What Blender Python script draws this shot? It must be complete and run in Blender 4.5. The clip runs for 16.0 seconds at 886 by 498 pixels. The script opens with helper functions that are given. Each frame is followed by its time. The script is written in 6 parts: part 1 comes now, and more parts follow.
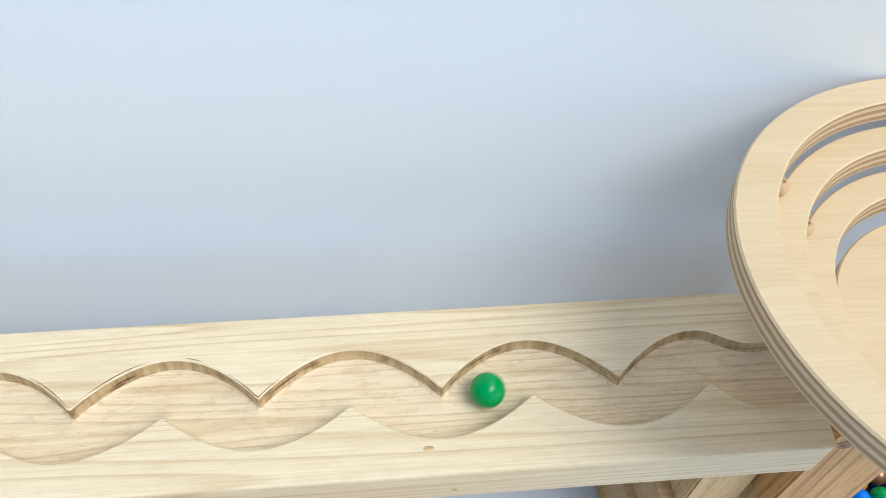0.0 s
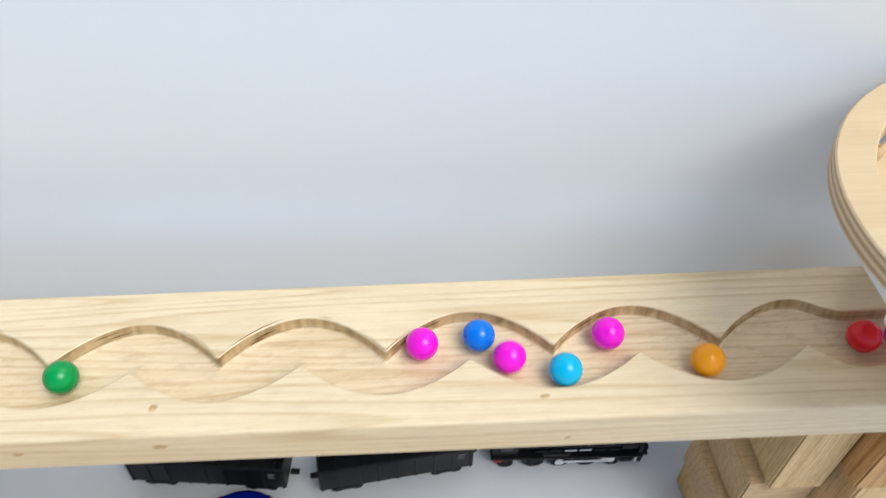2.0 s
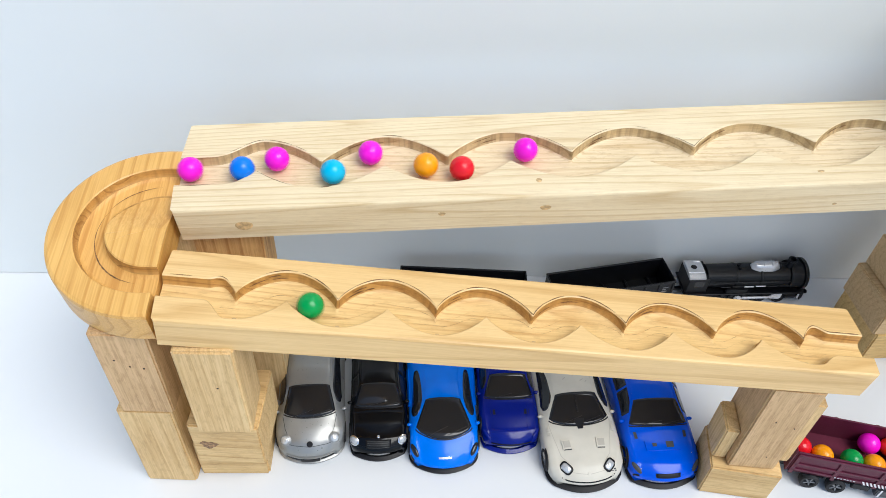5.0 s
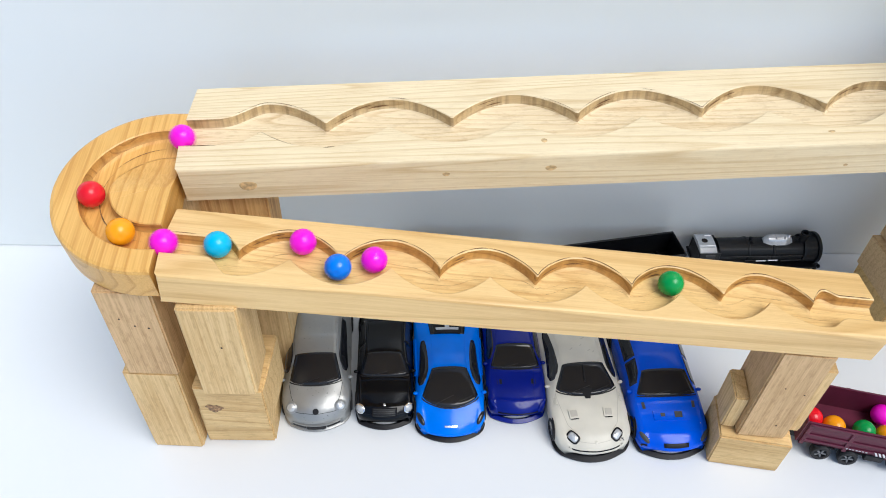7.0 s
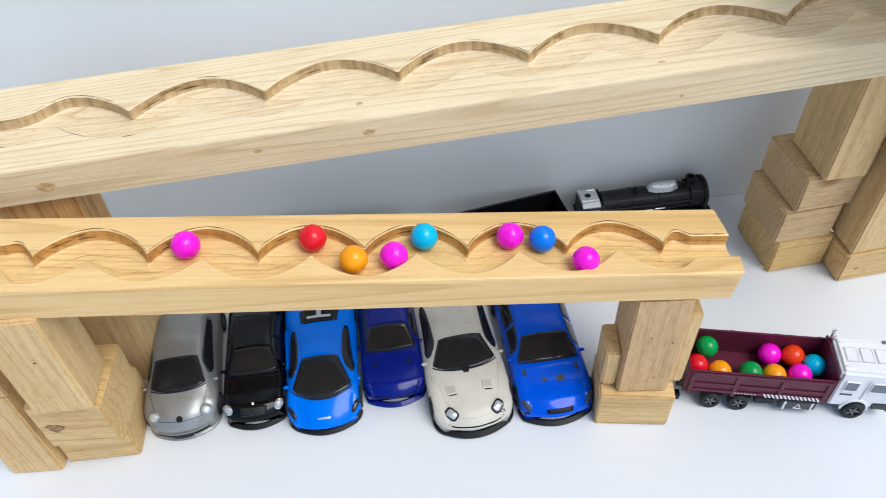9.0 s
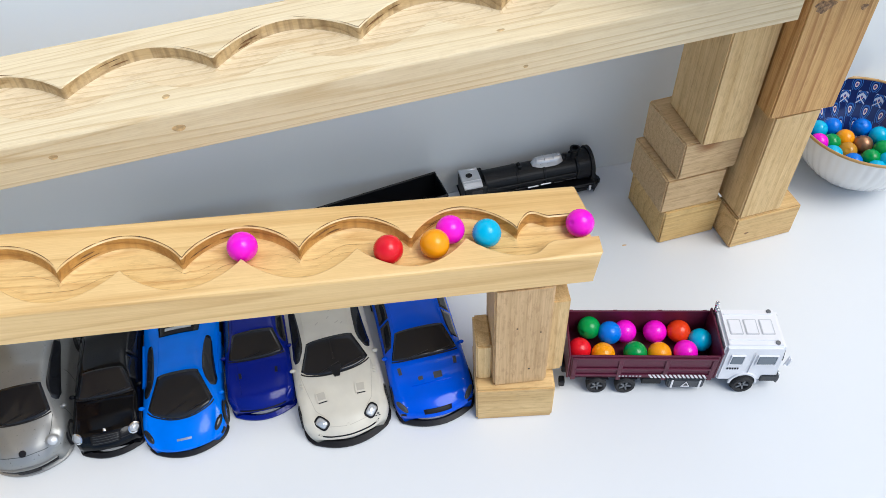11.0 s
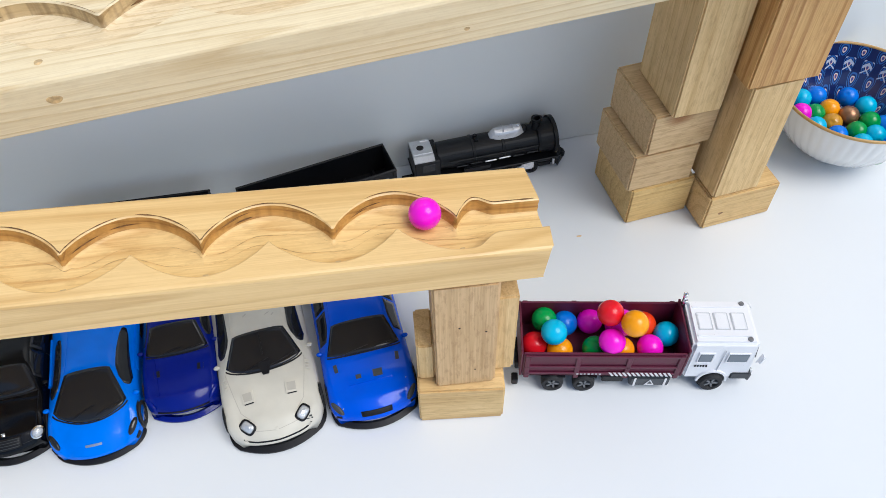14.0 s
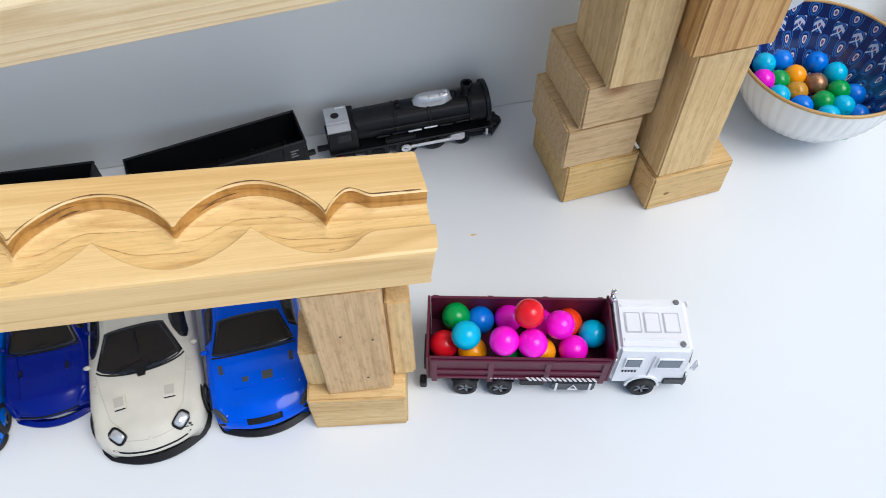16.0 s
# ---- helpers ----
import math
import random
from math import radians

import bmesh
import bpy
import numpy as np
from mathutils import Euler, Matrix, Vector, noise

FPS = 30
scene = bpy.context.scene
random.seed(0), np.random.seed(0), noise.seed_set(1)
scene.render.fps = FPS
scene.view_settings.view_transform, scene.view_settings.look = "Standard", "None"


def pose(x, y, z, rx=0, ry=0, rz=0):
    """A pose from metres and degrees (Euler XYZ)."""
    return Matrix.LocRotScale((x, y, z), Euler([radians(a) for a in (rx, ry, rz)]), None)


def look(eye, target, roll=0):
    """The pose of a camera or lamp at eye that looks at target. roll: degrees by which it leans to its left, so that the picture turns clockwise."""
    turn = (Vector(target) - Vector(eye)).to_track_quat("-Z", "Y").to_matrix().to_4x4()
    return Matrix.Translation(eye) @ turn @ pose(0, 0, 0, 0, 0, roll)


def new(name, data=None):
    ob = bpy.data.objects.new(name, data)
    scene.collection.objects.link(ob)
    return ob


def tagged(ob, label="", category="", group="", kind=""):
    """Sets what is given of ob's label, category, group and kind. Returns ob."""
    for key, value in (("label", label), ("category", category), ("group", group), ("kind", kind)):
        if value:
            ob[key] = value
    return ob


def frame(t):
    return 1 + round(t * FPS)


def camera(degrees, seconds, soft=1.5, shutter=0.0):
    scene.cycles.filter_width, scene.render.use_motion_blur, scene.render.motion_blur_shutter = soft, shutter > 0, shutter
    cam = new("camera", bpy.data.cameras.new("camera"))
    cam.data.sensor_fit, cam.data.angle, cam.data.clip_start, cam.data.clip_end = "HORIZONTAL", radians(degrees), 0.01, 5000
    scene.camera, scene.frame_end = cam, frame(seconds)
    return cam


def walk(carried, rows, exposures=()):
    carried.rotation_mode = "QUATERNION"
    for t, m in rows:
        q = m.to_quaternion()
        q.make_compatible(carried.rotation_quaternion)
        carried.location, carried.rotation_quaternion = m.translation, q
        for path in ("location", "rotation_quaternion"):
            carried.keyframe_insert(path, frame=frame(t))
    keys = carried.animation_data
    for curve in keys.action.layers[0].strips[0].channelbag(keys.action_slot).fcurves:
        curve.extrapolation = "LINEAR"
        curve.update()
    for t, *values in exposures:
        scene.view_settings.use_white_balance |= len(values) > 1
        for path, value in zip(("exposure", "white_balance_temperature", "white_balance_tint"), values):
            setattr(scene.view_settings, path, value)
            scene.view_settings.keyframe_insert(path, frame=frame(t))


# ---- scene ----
cam = camera(61.1, 16.0, soft=0.6, shutter=0.35)
PATH = [
    (0, (0.264, 0.306, 0.601), (0.436, 1.593, -0.921), 5.5),
    (0.5, (0.272, 0.278, 0.584), (0.406, 1.673, -0.842), 3.8),
    (1, (0.259, 0.288, 0.588), (0.394, 1.641, -0.879), 4.2),
    (1.5, (0.249, 0.288, 0.599), (0.356, 1.612, -0.897), 3.9),
    (2, (0.222, 0.25, 0.596), (0.285, 1.642, -0.839), 2.3),
    (2.5, (0.142, 0.172, 0.64), (0.32, 1.506, -0.839), 5.7),
    (3, (0.063, 0.1, 0.646), (0.253, 1.448, -0.819), 5.9),
    (3.5, (0.016, 0.067, 0.629), (0.159, 1.447, -0.812), 4.5),
    (4, (-0.005, 0.062, 0.612), (0.118, 1.457, -0.815), 3.8),
    (6.5, (-0.014, 0.054, 0.587), (0.075, 1.449, -0.844), 2.9),
    (7, (-0.004, 0.044, 0.578), (0.069, 1.438, -0.853), 2.4),
    (7.5, (0.009, 0.032, 0.573), (0.07, 1.425, -0.861), 1.7),
    (8, (0.038, 0.036, 0.561), (0.099, 1.431, -0.871), 0.4),
    (8.5, (0.07, 0.043, 0.554), (0.144, 1.434, -0.881), -1.5),
    (9, (0.1, 0.051, 0.546), (0.221, 1.425, -0.903), -2.5),
    (9.5, (0.134, 0.058, 0.535), (0.298, 1.412, -0.928), -3.0),
    (12, (0.19, 0.092, 0.512), (0.422, 1.374, -1.006), -2.9),
    (12.5, (0.199, 0.1, 0.505), (0.439, 1.364, -1.026), -2.6),
    (13, (0.206, 0.107, 0.501), (0.45, 1.355, -1.043), -2.4),
    (13.5, (0.211, 0.114, 0.498), (0.453, 1.343, -1.062), -2.2),
    (14, (0.218, 0.123, 0.486), (0.462, 1.343, -1.08), -1.8),
    (14.5, (0.229, 0.136, 0.48), (0.464, 1.335, -1.103), -1.7),
    (15, (0.245, 0.152, 0.471), (0.477, 1.317, -1.138), -1.3),
    (15.5, (0.263, 0.158, 0.46), (0.497, 1.309, -1.159), -1.0),
    (16, (0.286, 0.167, 0.451), (0.526, 1.276, -1.195), -0.5),
]
EXPOSURES = [(0.0, 0.20, 5800, 6), (0.5, 0.20, 6100, 8), (2.0, 0.21, 6150, 8), (2.5, 0.33, 6150, 7), (3.5, 0.29, 6150, 6), (7.0, 0.29, 6150, 7), (9.0, 0.22, 6100, 7), (12.0, 0.21, 6150, 7), (16.0, 0.20, 6100, 7)]
walk(cam, [(t, look(eye, target, roll)) for t, eye, target, roll in PATH], EXPOSURES)

# ---- world and light ----
SUN_DIR = Vector((-0.44, 0.44, -1.0)).normalized()
world = bpy.data.worlds.new("daylight")
scene.world = world
world.use_nodes = True
sky = world.node_tree.nodes.new("ShaderNodeTexSky")
sky.sky_type, sky.sun_disc = "NISHITA", False
sky.dust_density, sky.ozone_density = 2.0, 0.8
sky.sun_elevation, sky.sun_rotation = radians(58), radians(135)
world.node_tree.links.new(sky.outputs[0], world.node_tree.nodes["Background"].inputs[0])
world.node_tree.nodes["Background"].inputs[1].default_value = 0.135
sun = new("sun", bpy.data.lights.new("sun", "SUN"))
sun.data.energy, sun.data.angle, sun.data.color = 1.80, radians(36), (1.0, 0.965, 0.915)
sun.matrix_basis = Matrix.Translation((1.0, -1.2, 2.0)) @ SUN_DIR.to_track_quat("-Z", "Y").to_matrix().to_4x4()


# ---- materials ----
def node(nt, kind, **sockets):
    n = nt.nodes.new(kind)
    for k, v in sockets.items():
        n.inputs[k.replace("_", " ")].default_value = v
    return n


def paint(name, colour, rough=0.5, metal=0.0, vary=0.06, scale=60.0, bump=0.05, coat=0.0, speck=0.0, spec=0.5, wear=1.0):
    """A painted, moulded or metal surface with faint mottling, wear in its gloss and fine relief."""
    m = bpy.data.materials.new(name)
    m.use_nodes = True
    nt = m.node_tree
    b = nt.nodes["Principled BSDF"]
    b.inputs["Metallic"].default_value = metal
    b.inputs["Specular IOR Level"].default_value = spec
    b.inputs["Coat Weight"].default_value = coat
    b.inputs["Coat Roughness"].default_value = 0.08
    tc = nt.nodes.new("ShaderNodeTexCoord")
    big = node(nt, "ShaderNodeTexNoise", Scale=scale, Detail=4.0)
    fine = node(nt, "ShaderNodeTexNoise", Scale=scale * 12, Detail=3.0)
    for n in (big, fine):
        nt.links.new(tc.outputs["Object"], n.inputs["Vector"])
    ramp = nt.nodes.new("ShaderNodeValToRGB")
    lo = [max(0, c * (1 - vary * 1.6)) for c in colour]
    hi = [min(1, c * (1 + vary)) for c in colour]
    ramp.color_ramp.elements[0].position, ramp.color_ramp.elements[1].position = 0.3, 0.7
    ramp.color_ramp.elements[0].color, ramp.color_ramp.elements[1].color = (*lo, 1), (*hi, 1)
    nt.links.new(big.outputs["Fac"], ramp.inputs["Fac"])
    colour_out = ramp.outputs[0]
    if speck:
        dots = node(nt, "ShaderNodeTexVoronoi", Scale=speck)
        nt.links.new(tc.outputs["Object"], dots.inputs["Vector"])
        cut = nt.nodes.new("ShaderNodeValToRGB")
        cut.color_ramp.elements[0].position, cut.color_ramp.elements[1].position = 0.006, 0.011
        cut.color_ramp.elements[0].color, cut.color_ramp.elements[1].color = (0.35, 0.33, 0.3, 1), (1, 1, 1, 1)
        nt.links.new(dots.outputs["Distance"], cut.inputs["Fac"])
        mul = nt.nodes.new("ShaderNodeMix")
        mul.data_type, mul.blend_type = "RGBA", "MULTIPLY"
        mul.inputs["Factor"].default_value = 0.7
        nt.links.new(colour_out, mul.inputs["A"])
        nt.links.new(cut.outputs[0], mul.inputs["B"])
        colour_out = mul.outputs["Result"]
    nt.links.new(colour_out, b.inputs["Base Color"])
    mr = node(nt, "ShaderNodeMapRange", To_Min=max(0.03, rough - 0.08 * wear), To_Max=min(1, rough + 0.1 * wear))
    nt.links.new(fine.outputs["Fac"], mr.inputs["Value"])
    nt.links.new(mr.outputs[0], b.inputs["Roughness"])
    if bump:
        bp = node(nt, "ShaderNodeBump", Strength=bump, Distance=0.0006)
        nt.links.new(fine.outputs["Fac"], bp.inputs["Height"])
        nt.links.new(bp.outputs[0], b.inputs["Normal"])
    return m


def wood(name, light, dark, rough=0.5, axis=0, streak=0.5, knots=True, rings=9.0, coat=0.0, pith=0.0, fleck=0.0, chatter=0.0):
    """Sawn softwood: long growth-ring streaks along one axis, fine fibre, a few knots, per-object shift."""
    m = bpy.data.materials.new(name)
    m.use_nodes = True
    nt = m.node_tree
    b = nt.nodes["Principled BSDF"]
    b.inputs["Coat Weight"].default_value = coat
    b.inputs["Coat Roughness"].default_value = 0.25
    tc = nt.nodes.new("ShaderNodeTexCoord")
    info = nt.nodes.new("ShaderNodeObjectInfo")
    shift = node(nt, "ShaderNodeVectorMath")
    shift.operation = "MULTIPLY_ADD"
    shift.inputs[1].default_value = (3.1, 1.7, 2.3)
    nt.links.new(info.outputs["Random"], shift.inputs[0])
    nt.links.new(tc.outputs["Object"], shift.inputs[2])

    def stretched(along, across):
        mp = nt.nodes.new("ShaderNodeMapping")
        s = [across] * 3
        s[axis] = along
        mp.inputs["Scale"].default_value = s
        nt.links.new(shift.outputs[0], mp.inputs["Vector"])
        return mp

    ring_map = stretched(0.9, 24.0)
    bend = node(nt, "ShaderNodeTexNoise", Scale=1.0, Detail=1.5, Distortion=0.25)
    nt.links.new(ring_map.outputs[0], bend.inputs["Vector"])
    saw = node(nt, "ShaderNodeMath")
    saw.operation = "MULTIPLY"
    saw.inputs[1].default_value = rings
    nt.links.new(bend.outputs["Fac"], saw.inputs[0])
    turns = saw.outputs[0]
    if pith:
        # year rings about a pith line beside the piece, slightly wandering
        saw.inputs[1].default_value = 4.5
        off = node(nt, "ShaderNodeVectorMath")
        off.operation = "MULTIPLY_ADD"
        off.inputs[1].default_value = (0.10, 0.07, -0.12)
        off.inputs[2].default_value = (0.022, 0.030, 0.035)
        nt.links.new(info.outputs["Random"], off.inputs[0])
        both = node(nt, "ShaderNodeVectorMath")
        both.operation = "ADD"
        nt.links.new(off.outputs[0], both.inputs[0])
        nt.links.new(tc.outputs["Object"], both.inputs[1])
        flat = node(nt, "ShaderNodeVectorMath")
        flat.operation = "MULTIPLY"
        flat.inputs[1].default_value = [0.06 if i == axis else 1.0 for i in range(3)]
        nt.links.new(both.outputs[0], flat.inputs[0])
        far = node(nt, "ShaderNodeVectorMath")
        far.operation = "LENGTH"
        nt.links.new(flat.outputs[0], far.inputs[0])
        summed = nt.nodes.new("ShaderNodeMath")
        summed.operation = "MULTIPLY_ADD"
        summed.inputs[1].default_value = pith
        nt.links.new(far.outputs["Value"], summed.inputs[0])
        nt.links.new(saw.outputs[0], summed.inputs[2])
        turns = summed.outputs[0]
    frac = nt.nodes.new("ShaderNodeMath")
    frac.operation = "FRACT"
    nt.links.new(turns, frac.inputs[0])
    ring = nt.nodes.new("ShaderNodeValToRGB")
    e = ring.color_ramp.elements
    e[0].position, e[1].position = 0.0, 1.0
    e[0].color, e[1].color = (0, 0, 0, 1), (0, 0, 0, 1)
    top = e.new(0.90)
    top.color = (1, 1, 1, 1)
    low = e.new(0.62)
    low.color = (0.10, 0.10, 0.10, 1)
    nt.links.new(frac.outputs[0], ring.inputs["Fac"])
    fibre_map = stretched(18.0, 900.0)
    fibre = node(nt, "ShaderNodeTexNoise", Scale=1.0, Detail=3.0)
    nt.links.new(fibre_map.outputs[0], fibre.inputs["Vector"])
    blot = node(nt, "ShaderNodeTexNoise", Scale=16.0, Detail=3.0)
    nt.links.new(shift.outputs[0], blot.inputs["Vector"])
    f1 = node(nt, "ShaderNodeMath")
    f1.operation = "MULTIPLY_ADD"
    f1.inputs[1].default_value = streak
    nt.links.new(ring.outputs[0], f1.inputs[0])
    half = node(nt, "ShaderNodeMapRange", From_Min=0.25, From_Max=0.75, To_Min=-0.14, To_Max=0.34)
    nt.links.new(fibre.outputs["Fac"], half.inputs["Value"])
    nt.links.new(half.outputs[0], f1.inputs[2])
    f2 = node(nt, "ShaderNodeMath")
    f2.operation = "MULTIPLY_ADD"
    f2.inputs[1].default_value = 0.62 if pith else 0.35
    nt.links.new(blot.outputs["Fac"], f2.inputs[0])
    nt.links.new(f1.outputs[0], f2.inputs[2])
    tone = nt.nodes.new("ShaderNodeValToRGB")
    tone.color_ramp.elements[0].position, tone.color_ramp.elements[1].position = (0.22, 0.85) if pith else (0.12, 1.0)
    tone.color_ramp.elements[0].color, tone.color_ramp.elements[1].color = (*light, 1), (*dark, 1)
    nt.links.new(f2.outputs[0], tone.inputs["Fac"])
    out = tone.outputs[0]
    if knots:
        kmap = stretched(6.5, 11.0)
        vor = node(nt, "ShaderNodeTexVoronoi", Scale=1.0, Randomness=1.0)
        nt.links.new(kmap.outputs[0], vor.inputs["Vector"])
        kr = nt.nodes.new("ShaderNodeValToRGB")
        kr.color_ramp.elements[0].position, kr.color_ramp.elements[1].position = 0.03, 0.1
        kr.color_ramp.elements[0].color, kr.color_ramp.elements[1].color = (0.5, 0.3, 0.16, 1), (1, 1, 1, 1)
        nt.links.new(vor.outputs["Distance"], kr.inputs["Fac"])
        mul = nt.nodes.new("ShaderNodeMix")
        mul.data_type, mul.blend_type = "RGBA", "MULTIPLY"
        mul.inputs["Factor"].default_value = 0.85
        nt.links.new(out, mul.inputs["A"])
        nt.links.new(kr.outputs[0], mul.inputs["B"])
        out = mul.outputs["Result"]
    if chatter:
        # short dark ticks that the cutter left across the wall
        tick_map = stretched(240.0, 14.0)
        tick = node(nt, "ShaderNodeTexNoise", Scale=1.0, Detail=2.0)
        nt.links.new(tick_map.outputs[0], tick.inputs["Vector"])
        tr = nt.nodes.new("ShaderNodeValToRGB")
        tr.color_ramp.elements[0].position, tr.color_ramp.elements[1].position = 0.34, 0.54
        tr.color_ramp.elements[0].color, tr.color_ramp.elements[1].color = (0.30, 0.24, 0.18, 1), (1, 1, 1, 1)
        nt.links.new(tick.outputs["Fac"], tr.inputs["Fac"])
        ticks = nt.nodes.new("ShaderNodeMix")
        ticks.data_type, ticks.blend_type = "RGBA", "MULTIPLY"
        ticks.inputs["Factor"].default_value = chatter
        nt.links.new(out, ticks.inputs["A"])
        nt.links.new(tr.outputs[0], ticks.inputs["B"])
        out = ticks.outputs["Result"]
    if pith or fleck:
        # rough-sawn flecks and handling dirt
        fleck_map = stretched(90.0, 330.0)
        spots = node(nt, "ShaderNodeTexNoise", Scale=1.0, Detail=4.0, Roughness=0.7)
        nt.links.new(fleck_map.outputs[0], spots.inputs["Vector"])
        fr = nt.nodes.new("ShaderNodeValToRGB")
        fr.color_ramp.elements[0].position, fr.color_ramp.elements[1].position = 0.36, 0.50
        fr.color_ramp.elements[0].color, fr.color_ramp.elements[1].color = (0.66, 0.58, 0.5, 1), (1, 1, 1, 1)
        nt.links.new(spots.outputs["Fac"], fr.inputs["Fac"])
        dirt = nt.nodes.new("ShaderNodeMix")
        dirt.data_type, dirt.blend_type = "RGBA", "MULTIPLY"
        dirt.inputs["Factor"].default_value = fleck or (0.38 if knots else 0.06)
        nt.links.new(out, dirt.inputs["A"])
        nt.links.new(fr.outputs[0], dirt.inputs["B"])
        out = dirt.outputs["Result"]
    nt.links.new(out, b.inputs["Base Color"])
    rr = node(nt, "ShaderNodeMapRange", To_Min=rough - 0.1, To_Max=rough + 0.12)
    nt.links.new(fibre.outputs["Fac"], rr.inputs["Value"])
    nt.links.new(rr.outputs[0], b.inputs["Roughness"])
    bp = node(nt, "ShaderNodeBump", Strength=0.5 if pith else 0.3, Distance=0.0004)
    nt.links.new(f1.outputs[0], bp.inputs["Height"])
    nt.links.new(bp.outputs[0], b.inputs["Normal"])
    return m


def clear_glass(name, tint, rough=0.03):
    m = bpy.data.materials.new(name)
    m.use_nodes = True
    b = m.node_tree.nodes["Principled BSDF"]
    b.inputs["Base Color"].default_value = (*tint, 1)
    b.inputs["Roughness"].default_value = rough
    b.inputs["Specular IOR Level"].default_value = 0.42
    return m


PALE = wood("pale_pine", (0.82, 0.68, 0.44), (0.61, 0.44, 0.225), 0.55, 0, 0.50, knots=False, rings=24, fleck=0.16)
PALE_GROOVE = wood("milled_pale_pine", (0.82, 0.67, 0.43), (0.60, 0.42, 0.21), 0.6, 0, 0.50, knots=False, rings=26, fleck=0.40)
HONEY = wood("honey_pine", (0.79, 0.54, 0.235), (0.60, 0.36, 0.125), 0.42, 0, 0.55, knots=False, rings=15, coat=0.1, fleck=0.10)
HONEY_GROOVE = wood("milled_honey_pine", (0.80, 0.55, 0.225), (0.58, 0.33, 0.105), 0.5, 0, 0.50, knots=False, rings=22, fleck=0.35)
TURN_WOOD = wood("orange_pine", (0.77, 0.45, 0.125), (0.58, 0.29, 0.06), 0.40, 1, 0.48, knots=False, rings=9, coat=0.1, pith=105)
TURN_GROOVE = wood("milled_orange_pine", (0.77, 0.44, 0.12), (0.56, 0.27, 0.055), 0.5, 1, 0.42, knots=False, rings=9, pith=105)
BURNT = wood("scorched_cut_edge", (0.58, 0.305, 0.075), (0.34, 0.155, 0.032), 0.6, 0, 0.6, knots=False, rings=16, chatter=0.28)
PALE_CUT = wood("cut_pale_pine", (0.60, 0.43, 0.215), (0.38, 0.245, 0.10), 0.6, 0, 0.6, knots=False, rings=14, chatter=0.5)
TOOL = paint("cutter_line", (0.60, 0.37, 0.14), 0.55, vary=0.3, scale=260, bump=0.05)
SCORCH = paint("burnt_wood_line", (0.20, 0.10, 0.035), 0.7, vary=0.4, scale=300, bump=0.05)
KNOT = paint("pine_knot", (0.62, 0.42, 0.20), 0.55, vary=0.3, scale=260, bump=0.15)
BLOCK_Z = wood("block_pine_upright", (0.76, 0.545, 0.265), (0.54, 0.335, 0.130), 0.62, 2, 0.26, pith=110, fleck=0.42)
BLOCK_X = wood("block_pine_flat", (0.74, 0.525, 0.245), (0.52, 0.315, 0.115), 0.62, 0, 0.28, pith=110, fleck=0.42)
BLOCK_Y = wood("block_pine_endgrain", (0.76, 0.53, 0.215), (0.53, 0.315, 0.10), 0.62, 0, 0.28, pith=110, fleck=0.42)
BLOCK_E = wood("greyish_sawn_pine", (0.68, 0.48, 0.255), (0.47, 0.30, 0.135), 0.66, 0, 0.20, pith=150, fleck=0.45)
BROWN_Z = wood("weathered_brown_pine", (0.66, 0.44, 0.225), (0.43, 0.26, 0.11), 0.62, 2, 0.22, pith=120, fleck=0.5)
REDWOOD = wood("knotty_reddish_pine", (0.70, 0.42, 0.155), (0.42, 0.20, 0.055), 0.6, 2, 0.5, pith=120)
PLY_FACE = wood("plywood_face", (0.74, 0.57, 0.33), (0.62, 0.44, 0.225), 0.5, 0, 0.25, knots=False, rings=5)
TABLE = paint("white_laminate", (0.72, 0.74, 0.755), 0.3, vary=0.006, scale=4, bump=0.01, speck=17, wear=0.2)
WALL = paint("white_board", (0.80, 0.825, 0.815), 0.26, vary=0.006, scale=3, bump=0.0, speck=8, wear=0.1)


# ---- building helpers ----
def part(name, bm, material, parent=None, label="", smooth=False, m=None):
    me = bpy.data.meshes.new(name)
    bm.normal_update()
    bm.to_mesh(me)
    bm.free()
    for mt in (material if isinstance(material, (list, tuple)) else (material,)):
        me.materials.append(mt)
    if smooth:
        me.polygons.foreach_set("use_smooth", [True] * len(me.polygons))
    ob = new(name, me)
    if parent:
        ob.parent = parent
    if m is not None:
        ob.matrix_basis = m
    if label:
        ob["label"] = label
    return ob


def thing(name, m, label, category, group=""):
    ob = new(name)
    ob.empty_display_size = 0.01
    ob.matrix_basis = m
    return tagged(ob, label, category, group)


def box_bm(x0, x1, y0, y1, z0, z1, bevel=0.0, seg=2):
    bm = bmesh.new()
    bmesh.ops.create_cube(bm, size=1)
    for v in bm.verts:
        v.co = ((x0 + x1) / 2 + v.co.x * (x1 - x0), (y0 + y1) / 2 + v.co.y * (y1 - y0), (z0 + z1) / 2 + v.co.z * (z1 - z0))
    if bevel:
        bmesh.ops.bevel(bm, geom=bm.edges[:], offset=bevel, segments=seg, affect="EDGES")
    return bm


